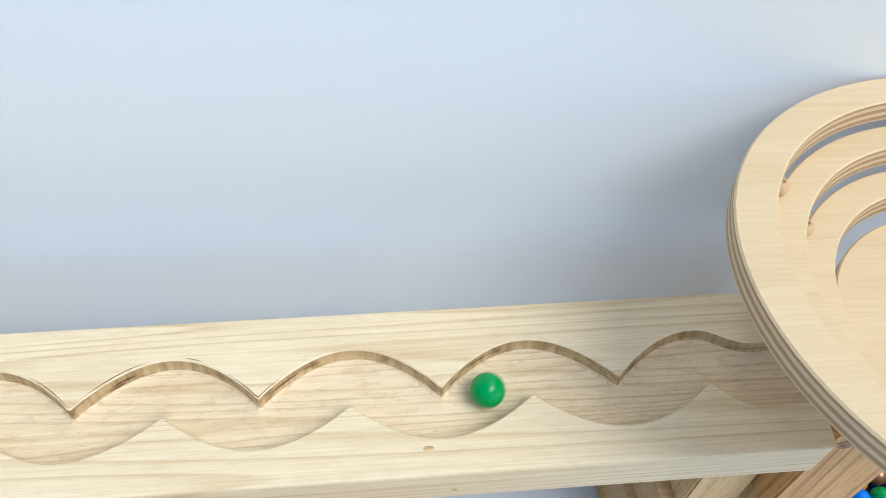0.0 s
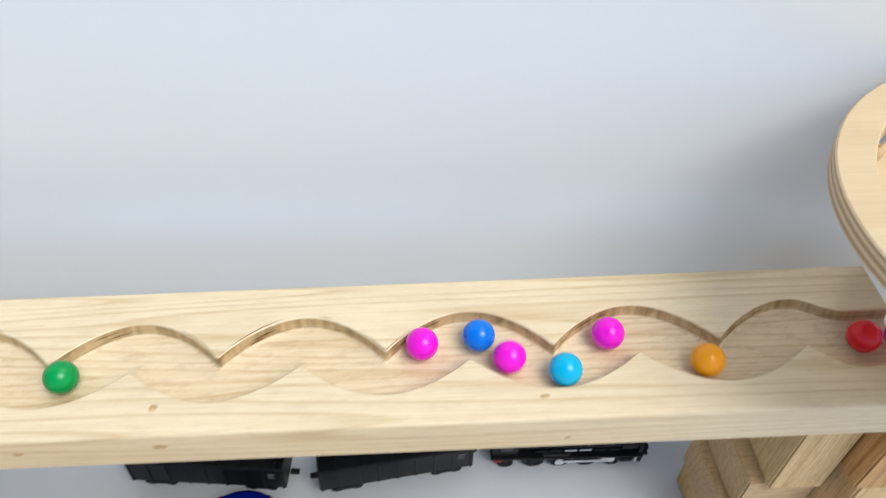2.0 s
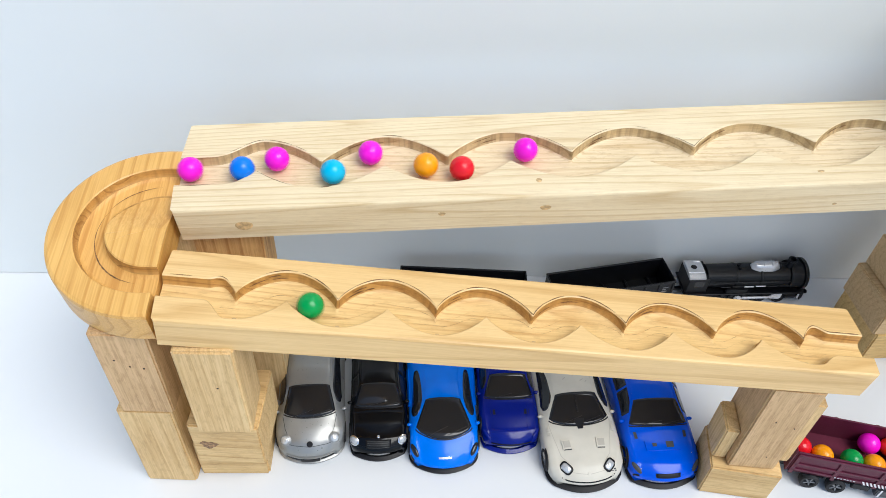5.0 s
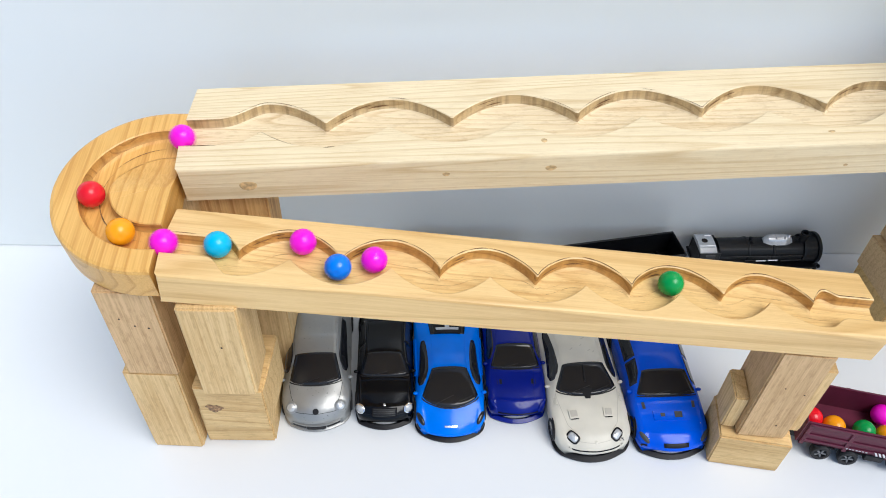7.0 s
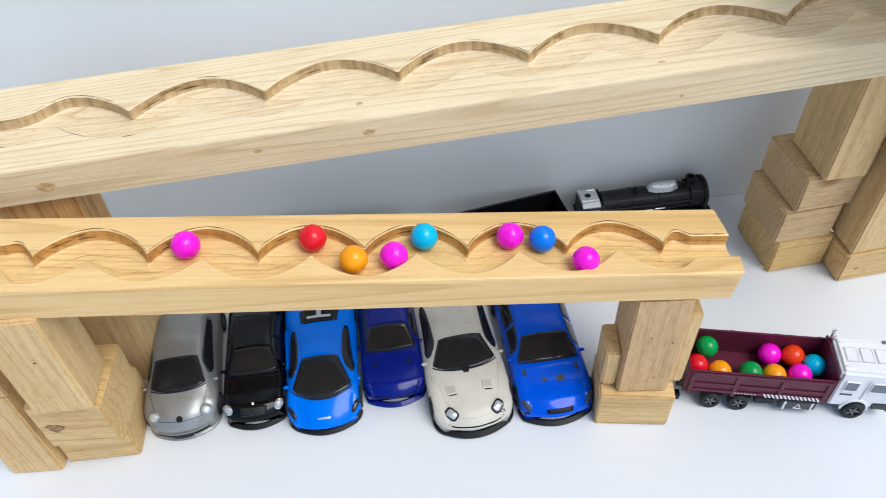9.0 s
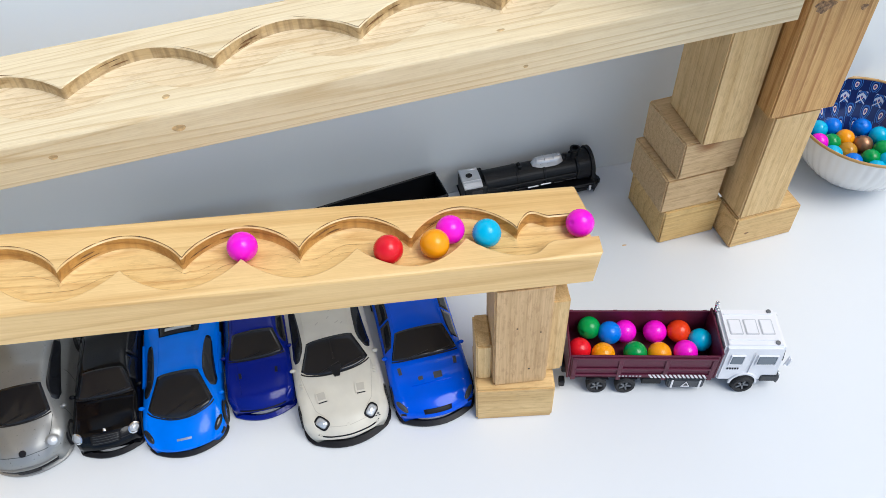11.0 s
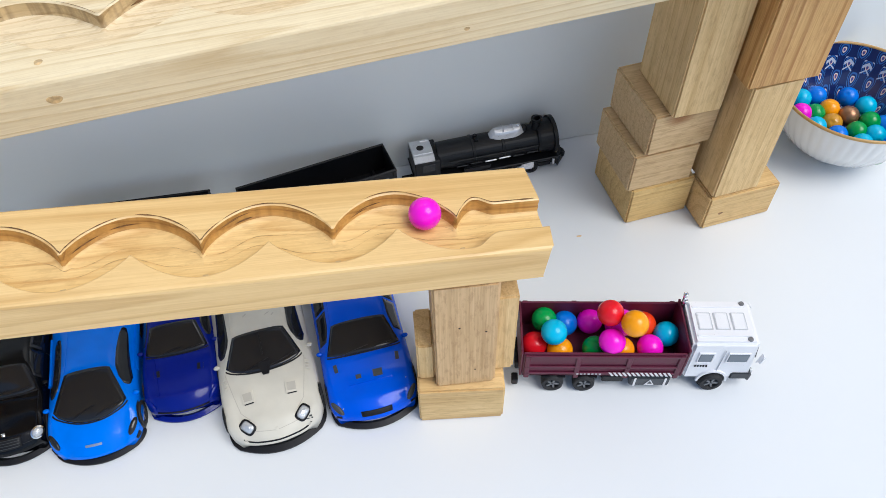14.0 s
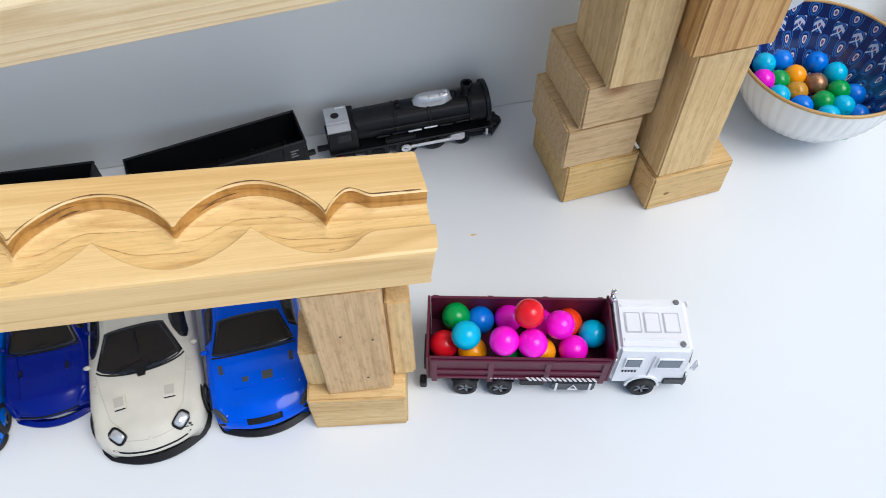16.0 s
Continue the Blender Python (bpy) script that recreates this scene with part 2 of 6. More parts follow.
def turned(profile, n=40, bm=None, m=None, close=False):
    """A body of revolution about z from (radius, height) pairs."""
    bm = bm or bmesh.new()
    rings = []
    for r, z in profile:
        if r < 1e-6:
            rings.append([bm.verts.new((0, 0, z))])
        else:
            rings.append([bm.verts.new((r * math.cos(2 * math.pi * i / n), r * math.sin(2 * math.pi * i / n), z)) for i in range(n)])
    pairs = list(zip(rings, rings[1:])) + ([(rings[-1], rings[0])] if close else [])
    for a, b in pairs:
        for i in range(n):
            j = (i + 1) % n
            if len(a) == 1 and len(b) > 1:
                bm.faces.new((a[0], b[i], b[j]))
            elif len(b) == 1 and len(a) > 1:
                bm.faces.new((a[i], b[0], a[j]))
            elif len(a) > 1:
                bm.faces.new((a[i], b[i], b[j], a[j]))
    bmesh.ops.recalc_face_normals(bm, faces=bm.faces[:])
    if m is not None:
        bmesh.ops.transform(bm, matrix=m, verts=bm.verts[:])
    return bm


def loft(sections, close_ends=True):
    """Skin between equally long rings of points."""
    bm = bmesh.new()
    rows = [[bm.verts.new(p) for p in s] for s in sections]
    n = len(rows[0])
    for a, b in zip(rows, rows[1:]):
        for i in range(n):
            j = (i + 1) % n
            bm.faces.new((a[i], a[j], b[j], b[i]))
    if close_ends:
        bm.faces.new(rows[0][::-1])
        bm.faces.new(rows[-1])
    bmesh.ops.recalc_face_normals(bm, faces=bm.faces[:])
    return bm


# ---- table and wall ----
WALL_Y = 0.606
tagged(part("table_top", box_bm(-2.2, 2.6, -1.6, WALL_Y + 0.06, -0.03, 0.0), TABLE), "smooth white laminate table top with tiny specks of dust", "table", kind="structure")
tagged(part("wall_back", box_bm(-2.2, 2.6, 0.0, 0.02, 0.0009, 1.6), WALL, m=pose(0, WALL_Y, 0, 0, 0, -0.5)), "plain off-white board wall behind the table", "wall", kind="structure")


# ---- marble run ----
U_PERIOD, U_CUSP = 0.0912, 0.023
L_PERIOD, L_CUSP = 0.0666, 0.0126
UPPER = pose(0, 0.4447, 0.2530, math.degrees(0.045), -math.degrees(math.atan(0.046)), math.degrees(math.atan(0.0205)))
LOWER = pose(0, 0.3585, 0.2095, 0, math.degrees(math.atan(0.1085)), -math.degrees(math.atan(0.018)))


def blend(x, a, b):
    t = min(1, max(0, (x - a) / (b - a)))
    return t * t * (3 - 2 * t)


def upper_edges(x):
    u = ((x - U_CUSP) / U_PERIOD) % 1
    v = (u + 0.5) % 1
    back = 0.0445 + 0.0255 * math.sin(math.pi * u) ** 0.85
    front = 0.039 - 0.0205 * math.sin(math.pi * v) ** 0.85
    k = blend(x, -0.150, -0.112)
    g = blend(x, 0.435, 0.47)
    front, back = front * k + 0.026 * (1 - k), back * k + 0.055 * (1 - k)
    return front * (1 - g) + 0.024 * g, back * (1 - g) + 0.060 * g


def lower_edges(x):
    u = ((x - L_CUSP) / L_PERIOD) % 1
    v = (u + 0.5) % 1
    back = 0.0270 + 0.0228 * math.sin(math.pi * u) ** 0.7
    front = 0.025 - 0.019 * math.sin(math.pi * v) ** 0.8
    k = blend(x, -0.140, -0.125)
    g = blend(x, 0.286, 0.302)
    front, back = front * k + 0.020 * (1 - k), back * k + 0.038 * (1 - k)
    return front * (1 - g) + 0.0155 * g, back * (1 - g) + 0.0355 * g


def track(name, edges, x0, x1, width, thick, depth, step, woods, m, label):
    """A plank with a wavy groove milled along its top; x along it, y from its front, z down from its top."""
    r = 0.0018
    n = round((x1 - x0) / step)
    plank, cut = bmesh.new(), bmesh.new()
    last = None
    for i in range(n + 1):
        u = i / n
        x = x0 + (x1 - x0) * u
        f, b = edges(x)
        mid = (f + b) / 2
        front = [(f + 0.0003, -0.0006), (f - 0.0006, 0), (r, 0), (r * 0.3, -r * 0.3), (0, -r), (0, -thick + 0.001), (0.001, -thick)]
        back = [(width - 0.001, -thick), (width, -thick + 0.001), (width, -r), (width - r * 0.3, -r * 0.3), (width - r, 0), (b + 0.0006, 0), (b - 0.0003, -0.0006)]
        groove = [(f + 0.0003, -0.0006), (f + 0.0006, -depth * 0.45), (f + 0.0015, -depth * 0.86), (f + 0.0040, -depth * 0.985), (mid, -depth), (b - 0.0040, -depth * 0.985), (b - 0.0015, -depth * 0.86),
                  (b - 0.0006, -depth * 0.45), (b - 0.0003, -0.0006)]
        def bend(y):
            # the ends are cut a little out of square and their corners eased
            e = (0.0035 * max(0, 1 - y / 0.006) ** 2 + 0.0035 * max(0, 1 - (width - y) / 0.006) ** 2)
            return x - e * max(0, (u - 0.97) / 0.03) + e * max(0, (0.02 - u) / 0.02)
        a = [plank.verts.new((bend(y), y, z)) for y, z in front + back]
        g = [cut.verts.new((bend(y), y, z)) for y, z in groove]
        if last:
            for rows, bm, count in (((last[0], a), plank, len(a) - 1), ((last[1], g), cut, len(g) - 1)):
                for k in range(count):
                    fc = bm.faces.new((rows[0][k], rows[0][k + 1], rows[1][k + 1], rows[1][k]))
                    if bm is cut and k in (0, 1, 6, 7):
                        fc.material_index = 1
        if i in (0, n):
            caps = [plank.verts.new((bend(y), y, z)) for y, z in groove[1:-1]]
            plank.faces.new(a + caps[::-1])
        last = (a, g)
    for bm in (plank, cut):
        bmesh.ops.recalc_face_normals(bm, faces=bm.faces[:])
    for fc in cut.faces:
        fc.smooth = True
    if sum(fc.normal.z for fc in cut.faces) < 0:
        bmesh.ops.reverse_faces(cut, faces=cut.faces[:])
    ob = tagged(part(name, plank, woods[0], m=m), label, "marble track", "grooved track planks")
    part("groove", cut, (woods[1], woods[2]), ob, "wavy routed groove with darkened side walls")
    return ob


def tool_marks(parent, edges, x0, x1, depth, lanes):
    """Thin darker lines that the cutter left along the groove floor."""
    for lane, (q, lag) in enumerate(lanes):
        bm = bmesh.new()
        last = None
        n = round((x1 - x0) / 0.0025)
        for i in range(n + 1):
            x = x0 + (x1 - x0) * i / n
            f, b = (sum(c) / 9 for c in zip(*(edges(x + lag + 0.004 * (k - 4)) for k in range(9))))
            f2, b2 = edges(x)
            y = f + (b - f) * (q + 0.04 * math.sin(x * 190 + lane))
            y = min(b2 - 0.0045, max(f2 + 0.0045, y))
            w = 0.00022 * (0.6 + 0.4 * math.sin(x * 75 + lane * 2))
            z = -depth * 0.985 + 0.0002
            row = [bm.verts.new((x, y - w, z)), bm.verts.new((x, y + w, z))]
            if last:
                bm.faces.new((last[0], row[0], row[1], last[1]))
            last = row
        bmesh.ops.recalc_face_normals(bm, faces=bm.faces[:])
        part("tool_mark", bm, TOOL, parent, "thin dark cutter line")


def knot(parent, x, y, z, rx, rz, face="front"):
    """A knot in a plank's front or top, slightly proud."""
    bm = turned([(1.0, 0), (0.92, 0.00018), (0.45, 0.00022), (0, 0.00022)], 22)
    rnd = random.Random(round(x * 9999))
    for v in bm.verts:
        k = 1 + 0.05 * math.sin(3 * math.atan2(v.co.y, v.co.x) + rnd.uniform(0, 0.4))
        v.co.x *= rx * k
        v.co.y *= rz * k
    m = pose(x, y, z, 90, 0, 0) if face == "front" else pose(x, y, z)
    part("knot", bm, KNOT, parent, "brown knot", m=m)


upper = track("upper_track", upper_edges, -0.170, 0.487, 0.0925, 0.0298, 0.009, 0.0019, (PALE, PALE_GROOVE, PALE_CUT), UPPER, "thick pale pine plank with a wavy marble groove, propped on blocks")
for x, z, rx, rz in ((-0.1215, -0.017, 0.0062, 0.0042), (0.0165, -0.0135, 0.0026, 0.0018), (0.0895, -0.0115, 0.0040, 0.0024), (0.30, -0.020, 0.0016, 0.0012)):
    knot(upper, x, -0.0000, z, rx, rz)
knot(upper, 0.288, 0.0135, 0.0, 0.0026, 0.0013, "top")
knot(upper, 0.086, 0.0160, 0.0, 0.0022, 0.0022, "top")
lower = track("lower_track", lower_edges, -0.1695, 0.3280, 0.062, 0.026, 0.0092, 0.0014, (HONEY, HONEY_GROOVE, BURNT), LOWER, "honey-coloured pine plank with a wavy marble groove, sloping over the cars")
tool_marks(lower, lower_edges, -0.13, 0.30, 0.0092, ((0.38, 0.004), (0.64, -0.004)))
for i in range(8):
    knot(lower, L_CUSP + L_PERIOD * (i - 2) + 0.001, 0.0135, -0.0092, 0.0016, 0.0005, "top")


def turn_piece():
    """A U-shaped piece: half round with a short straight part; its middle sinks to the groove's floor at the back."""
    R, depth, thick, n, straight = 0.0715, 0.0088, 0.029, 60, 0.0075
    r_in, r_out = 0.0330, 0.0530
    inner = [(0.0, 0), (r_in * 0.5, 0), (r_in - 0.0009, 0), (r_in, -0.0006)]
    outer = [(r_out, -0.0006), (r_out + 0.0008, 0), (R - 0.003, 0), (R - 0.0008, -0.0008), (R, -0.003), (R, -thick + 0.002), (R - 0.002, -thick), (0.0, -thick)]
    groove = [(r_in, -0.0006), (r_in + 0.0004, -depth * 0.5), (r_in + 0.0014, -depth * 0.88), (r_in + 0.005, -depth), ((r_in + r_out) / 2, -depth * 1.01), (r_out - 0.0045, -depth), (r_out - 0.0013, -depth * 0.88), (r_out - 0.0004, -depth * 0.5), (r_out, -0.0006)]

    def place(r, z, a, shift):
        x, y = r * math.cos(a) - shift, r * math.sin(a)
        if r <= r_in + 0.002 and z > -depth:
            z = min(z, -0.0006 - depth * 0.93 * blend(y, -0.006, r_in * 0.9)) if y > -0.006 else z
        return x, y, z

    body, cut = bmesh.new(), bmesh.new()
    last = None
    for i in range(n + 3):
        k = min(max(i - 1, 0), n)
        a = math.pi / 2 + math.pi * k / n
        shift = 0.0 if i in (0, n + 2) else straight
        rows = [[bm.verts.new(place(r, z, a, shift)) for r, z in ring] for bm, ring in ((body, inner), (body, outer), (cut, groove))]
        if last:
            for bm, p, q in ((body, last[0], rows[0]), (body, last[1], rows[1]), (cut, last[2], rows[2])):
                for k in range(len(p) - 1):
                    fc = bm.faces.new((p[k], p[k + 1], q[k + 1], q[k]))
                    fc.smooth = bm is cut
                    if bm is cut and k in (0, 1, 6, 7):
                        fc.material_index = 1
        if i in (0, n + 2):
            mid = [body.verts.new(place(r, z, a, shift)) for r, z in groove[1:-1]]
            body.faces.new(rows[0] + mid + rows[1])
        last = rows
    bmesh.ops.remove_doubles(body, verts=body.verts[:], dist=1e-6)
    for bm in (body, cut):
        bmesh.ops.recalc_face_normals(bm, faces=bm.faces[:])
    if sum(fc.normal.z for fc in cut.faces) < 0:
        bmesh.ops.reverse_faces(cut, faces=cut.faces[:])
    ob = tagged(part("turn_piece", body, TURN_WOOD, m=pose(-0.1705, 0.4345, 0.2375, math.degrees(math.atan(0.14)), 0, 0)), "half-round orange pine turn with a curved marble groove", "marble track")
    part("groove", cut, (TURN_GROOVE, BURNT), ob, "curved routed groove with darkened side walls")
    for r, a0, a1 in ((0.0415, 150, 264), (0.0425, 96, 150), (0.0419, 205, 250)):
        bm = bmesh.new()
        last = None
        for i in range(31):
            a = radians(a0 + (a1 - a0) * i / 30)
            w = 0.00040 * math.sin(math.pi * (i + 0.3) / 30.6) * (0.7 + 0.3 * math.sin(i * 1.7))
            row = [bm.verts.new(((r + s * w) * math.cos(a) - straight, (r + s * w) * math.sin(a), -depth * 0.99 + 0.0002)) for s in (-1, 1)]
            if last:
                bm.faces.new((last[0], row[0], row[1], last[1]))
            last = row
        bmesh.ops.recalc_face_normals(bm, faces=bm.faces[:])
        part("scorch_line", bm, SCORCH, ob, "thin burnt line along the groove")
    return ob


turn_piece()


# ---- propping blocks ----
def block(x0, x1, y0, y1, z0, z1, material, label, turn=0.0, name="wooden_block", lean=0.0):
    cx, cy = (x0 + x1) / 2, (y0 + y1) / 2
    bm = box_bm(x0 - cx, x1 - cx, y0 - cy, y1 - cy, 0, z1 - z0, 0.0014, 2)
    rnd = random.Random(round(x0 * 1e4) + round(z1 * 1e3))
    for v in bm.verts:
        v.co += Vector((rnd.uniform(-1, 1), rnd.uniform(-1, 1), 0)) * 0.00025
    return tagged(part(name, bm, material, m=pose(cx, cy, z0, 0, lean, turn)), label, "wooden block", "propping blocks")


block(-0.222, -0.181, 0.3725, 0.405, 0.0, 0.106, BLOCK_Z, "upright pale pine block standing on the table", -3)
stub = block(-0.217, -0.178, 0.3715, 0.404, 0.1065, 0.1998, BROWN_Z, "upright brown pine block with small nail holes under the turn", -2)
block(-0.2, -0.16, 0.455, 0.495, 0.0, 0.2105, BLOCK_Z, "upright pine block holding the back of the turn", 0)
block(-0.162, -0.112, 0.450, 0.492, 0.0, 0.11, BLOCK_Z, "upright pine block under the upper plank", 0)
block(-0.162, -0.112, 0.452, 0.490, 0.1105, 0.218, REDWOOD, "reddish pine block under the upper plank", 1)
block(-0.1785, -0.1215, 0.3775, 0.432, 0.0, 0.0475, BLOCK_X, "flat pine block lying on the table", -1)
knotty = block(-0.1690, -0.1155, 0.3620, 0.416, 0.048, 0.1000, BLOCK_X, "flat pine block with a dark knot stacked on another", -4)
prop = block(-0.1600, -0.1200, 0.3575, 0.398, 0.1005, 0.1985, BLOCK_Z, "upright pale pine block under the lower plank", -1)
block(0.2475, 0.3055, 0.3500, 0.392, 0.0, 0.041, BLOCK_X, "flat pine block at the foot of a post", -10)
post = block(0.2600, 0.2985, 0.3545, 0.396, 0.0415, 0.1525, BROWN_Z, "upright brown pine post under the end of the lower plank", -7)
block(0.2490, 0.2605, 0.3640, 0.393, 0.0415, 0.083, BLOCK_Z, "short pine offcut standing beside a post", -8)
block(0.2990, 0.3125, 0.3600, 0.392, 0.0415, 0.125, BLOCK_Z, "pale pine offcut beside a post", -7)
block(0.4465, 0.5025, 0.4935, 0.557, 0.0, 0.040, BLOCK_Y, "flat yellowish pine block at the bottom of a stack", 4)
block(0.4410, 0.4970, 0.4935, 0.555, 0.0405, 0.079, BLOCK_E, "flat greyish pine block in the middle of a stack", 4)
block(0.4480, 0.5030, 0.4930, 0.556, 0.0795, 0.118, BLOCK_E, "flat greyish pine block on top of a stack", 5)
block(0.4605, 0.4985, 0.4868, 0.545, 0.1185, 0.2455, BLOCK_Z, "tall upright pine block under the upper plank", 2)
foot = block(0.5065, 0.5700, 0.4735, 0.506, 0.0, 0.036, BLOCK_X, "flat pine block at the foot of a pillar", 4)
block(0.5070, 0.5480, 0.4740, 0.530, 0.0365, 0.148, BLOCK_Z, "upright pine block in a pillar", 4)
red_block = block(0.5015, 0.5565, 0.4720, 0.516, 0.1485, 0.254, REDWOOD, "knotty reddish pine block on a pillar", 2)
block(0.78, 0.82, 0.545, 0.60, 0.0, 0.10, REDWOOD, "pine block behind the bowl", 5)


def face_knot(parent, x, y, z, rx, rz):
    """A dark irregular knot on a block's front."""
    bm = turned([(1.0, 0), (0.7, 0.00012), (0.3, 0.00018), (0, 0.0002)], 26)
    for v in bm.verts:
        a = math.atan2(v.co.y, v.co.x)
        k = 1 + 0.18 * math.sin(3 * a + 0.5) + 0.10 * math.sin(7 * a)
        v.co.x *= rx * k
        v.co.y *= rz * k
    part("knot", bm, KNOT_DARK, parent, "dark rough knot", m=pose(x, y, z, 90, 0, 0))


def nail_hole(parent, x, y, z, r=0.0008):
    """A small dark nail hole on a block's front."""
    bm = turned([(r, 0), (r * 0.8, 0.0002), (0, 0.00022)], 12)
    part("nail_hole", bm, HOLE_DARK, parent, "dark nail hole", m=pose(x, y, z, 90, 0, 0))


def scorch(parent, edges, x0, x1, side, seed, gap=0.35, wide=1.0):
    """Broken thin burnt lines along the rim of a groove."""
    rnd = random.Random(seed)
    x = x0
    while x < x1:
        run_ = min(rnd.uniform(0.008, 0.030), x1 - x + 1e-4)
        if rnd.random() > gap:
            off, w = rnd.uniform(0.0007, 0.0012), rnd.uniform(0.00018, 0.00036) * wide
            bm = bmesh.new()
            last = None
            for i in range(15):
                xx = x + run_ * i / 14
                y = edges(xx)[side] + (off if side else -off)
                k = w * math.sin(math.pi * (i + 0.3) / 14.6)
                row = [bm.verts.new((xx, y - k, 0.0002)), bm.verts.new((xx, y + k, 0.0002))]
                if last:
                    bm.faces.new((last[0], row[0], row[1], last[1]))
                last = row
            bmesh.ops.recalc_face_normals(bm, faces=bm.faces[:])
            part("scorch_line", bm, SCORCH, parent, "thin burnt line beside the groove")
        x += max(0.002, run_ * rnd.uniform(0.8, 1.1))


def wall_scorch(parent, edges, period, cusp, x0, x1, depth, seed):
    """Dark burnt streaks on the rising half of each wave of the groove's back wall."""
    rnd = random.Random(seed)
    for i in range(math.floor((x0 - cusp) / period), math.ceil((x1 - cusp) / period)):
        for k in range(rnd.choice((2, 3))):
            a = cusp + period * (i + rnd.uniform(0.03, 0.32))
            b = a + rnd.uniform(0.006, 0.017)
            if a < x0 or b > x1:
                continue
            bm = bmesh.new()
            last = None
            z, w = -depth * rnd.uniform(0.2, 0.7), rnd.uniform(0.0003, 0.0008)
            for j in range(12):
                x = a + (b - a) * j / 11
                h = w * math.sin(math.pi * (j + 0.3) / 11.6)
                y = edges(x)[1] - 0.0014
                row = [bm.verts.new((x, y, z - h)), bm.verts.new((x, y, z + h))]
                if last:
                    bm.faces.new((last[0], row[0], row[1], last[1]))
                last = row
            bmesh.ops.recalc_face_normals(bm, faces=bm.faces[:])
            part("scorch_line", bm, SCORCH, parent, "dark burnt streak on the groove wall")


wall_scorch(upper, upper_edges, U_PERIOD, U_CUSP, -0.12, 0.45, 0.009, 11)
wall_scorch(lower, lower_edges, L_PERIOD, L_CUSP, -0.12, 0.29, 0.0092, 12)
scorch(upper, upper_edges, -0.165, 0.45, 1, 3, 0.72)
scorch(upper, upper_edges, -0.165, -0.06, 0, 5, 0.6)
scorch(lower, lower_edges, -0.165, 0.325, 1, 7, 0.15, 1.6)
HOLE_DARK = paint("dark_nail_hole", (0.03, 0.018, 0.01), 0.8, vary=0.2, bump=0)
for x, z in ((-0.008, 0.065), (0.001, 0.058), (0.010, 0.056)):
    nail_hole(stub, x, -0.0164, z)
KNOT_DARK = paint("dark_knot", (0.34, 0.19, 0.085), 0.65, vary=0.5, scale=420, bump=0.3)
face_knot(knotty, -0.014, -0.0272, 0.026, 0.0065, 0.0050)
face_knot(red_block, -0.016, -0.0222, 0.094, 0.0075, 0.0045)
face_knot(red_block, 0.016, -0.0222, 0.088, 0.0030, 0.0022)
face_knot(foot, -0.018, -0.0165, 0.016, 0.0022, 0.0013)
nail_hole(prop, 0.004, -0.0206, 0.058)
for x, z in ((-0.004, 0.070), (0.012, 0.064), (0.006, 0.020)):
    nail_hole(post, x, -0.0217, z, 0.0007)


# ---- marbles ----
BALL_R = 0.009


def gloss(name, colour, rough=0.2):
    return paint(name, colour, rough, vary=0.05, scale=140, bump=0.02, coat=0.05, spec=0.35)


BALL_COLOURS = {
    "green": ("shiny green", gloss("green_plastic", (0.005, 0.30, 0.06))),
    "magenta": ("bright magenta", gloss("magenta_plastic", (0.90, 0.006, 0.62))),
    "blue": ("shiny blue", gloss("blue_plastic", (0.004, 0.18, 0.74))),
    "cyan": ("light blue", gloss("cyan_plastic", (0.010, 0.46, 0.72))),
    "orange": ("shiny orange", gloss("orange_plastic", (0.92, 0.34, 0.002))),
    "red": ("shiny red", gloss("red_plastic", (0.74, 0.008, 0.02))),
    "scarlet": ("orange-red", gloss("scarlet_plastic", (0.80, 0.05, 0.008))),
    "bronze": ("metallic bronze", paint("bronze_paint", (0.33, 0.17, 0.09), 0.3, 0.6, 0.1, 200, 0.05)),
    "amber": ("translucent amber", gloss("amber_plastic", (0.55, 0.26, 0.02), 0.12)),
}
HOLE = paint("dark_hole", (0.012, 0.01, 0.01), 0.9, vary=0.1, bump=0)
ball_meshes = {}


def ball(colour, place, where, turn=(0, 0, 0), group="marbles on the run"):
    words, material = BALL_COLOURS[colour]
    if colour not in ball_meshes:
        bm = bmesh.new()
        bmesh.ops.create_uvsphere(bm, u_segments=32, v_segments=20, radius=BALL_R)
        for v in bm.verts:
            if v.co.z > BALL_R * 0.996:
                v.co.z -= 0.0012
        for f in bm.faces:
            f.smooth = True
            if f.calc_center_median().z > BALL_R * 0.984:
                f.material_index = 1
        me = bpy.data.meshes.new("bead")
        bm.to_mesh(me)
        bm.free()
        me.materials.append(material)
        me.materials.append(HOLE)
        ball_meshes[colour] = me
    ob = new("marble", ball_meshes[colour])
    ob.matrix_basis = pose(*place, *turn)
    return tagged(ob, f"{words} round plastic bead {where}", "marble", group)


runners = {}
for key, colour in (("G", "green"), ("M1", "magenta"), ("B", "blue"), ("M2", "magenta"), ("C", "cyan"), ("M3", "magenta"), ("O", "orange"), ("R", "red"), ("M4", "magenta")):
    runners[key] = ball(colour, (0.45, 0.5, 0.3), "rolling down the wooden track", (40, 25, 0))

for i, (colour, x, y, z) in enumerate((("red", 0.3320, 0.3786, 0.0322), ("orange", 0.3480, 0.3701, 0.0322), ("green", 0.3720, 0.3656, 0.0322), ("magenta", 0.3940, 0.3806, 0.0322), ("orange", 0.3895, 0.3606, 0.0322),
                                       ("scarlet", 0.4120, 0.3766, 0.0322), ("magenta", 0.4090, 0.3571, 0.0332), ("cyan", 0.4245, 0.3651, 0.0322))):
    ball(colour, (x, y, z), "lying in the truck bed", (30 * i, 47 * i, 0), "marbles in the truck")


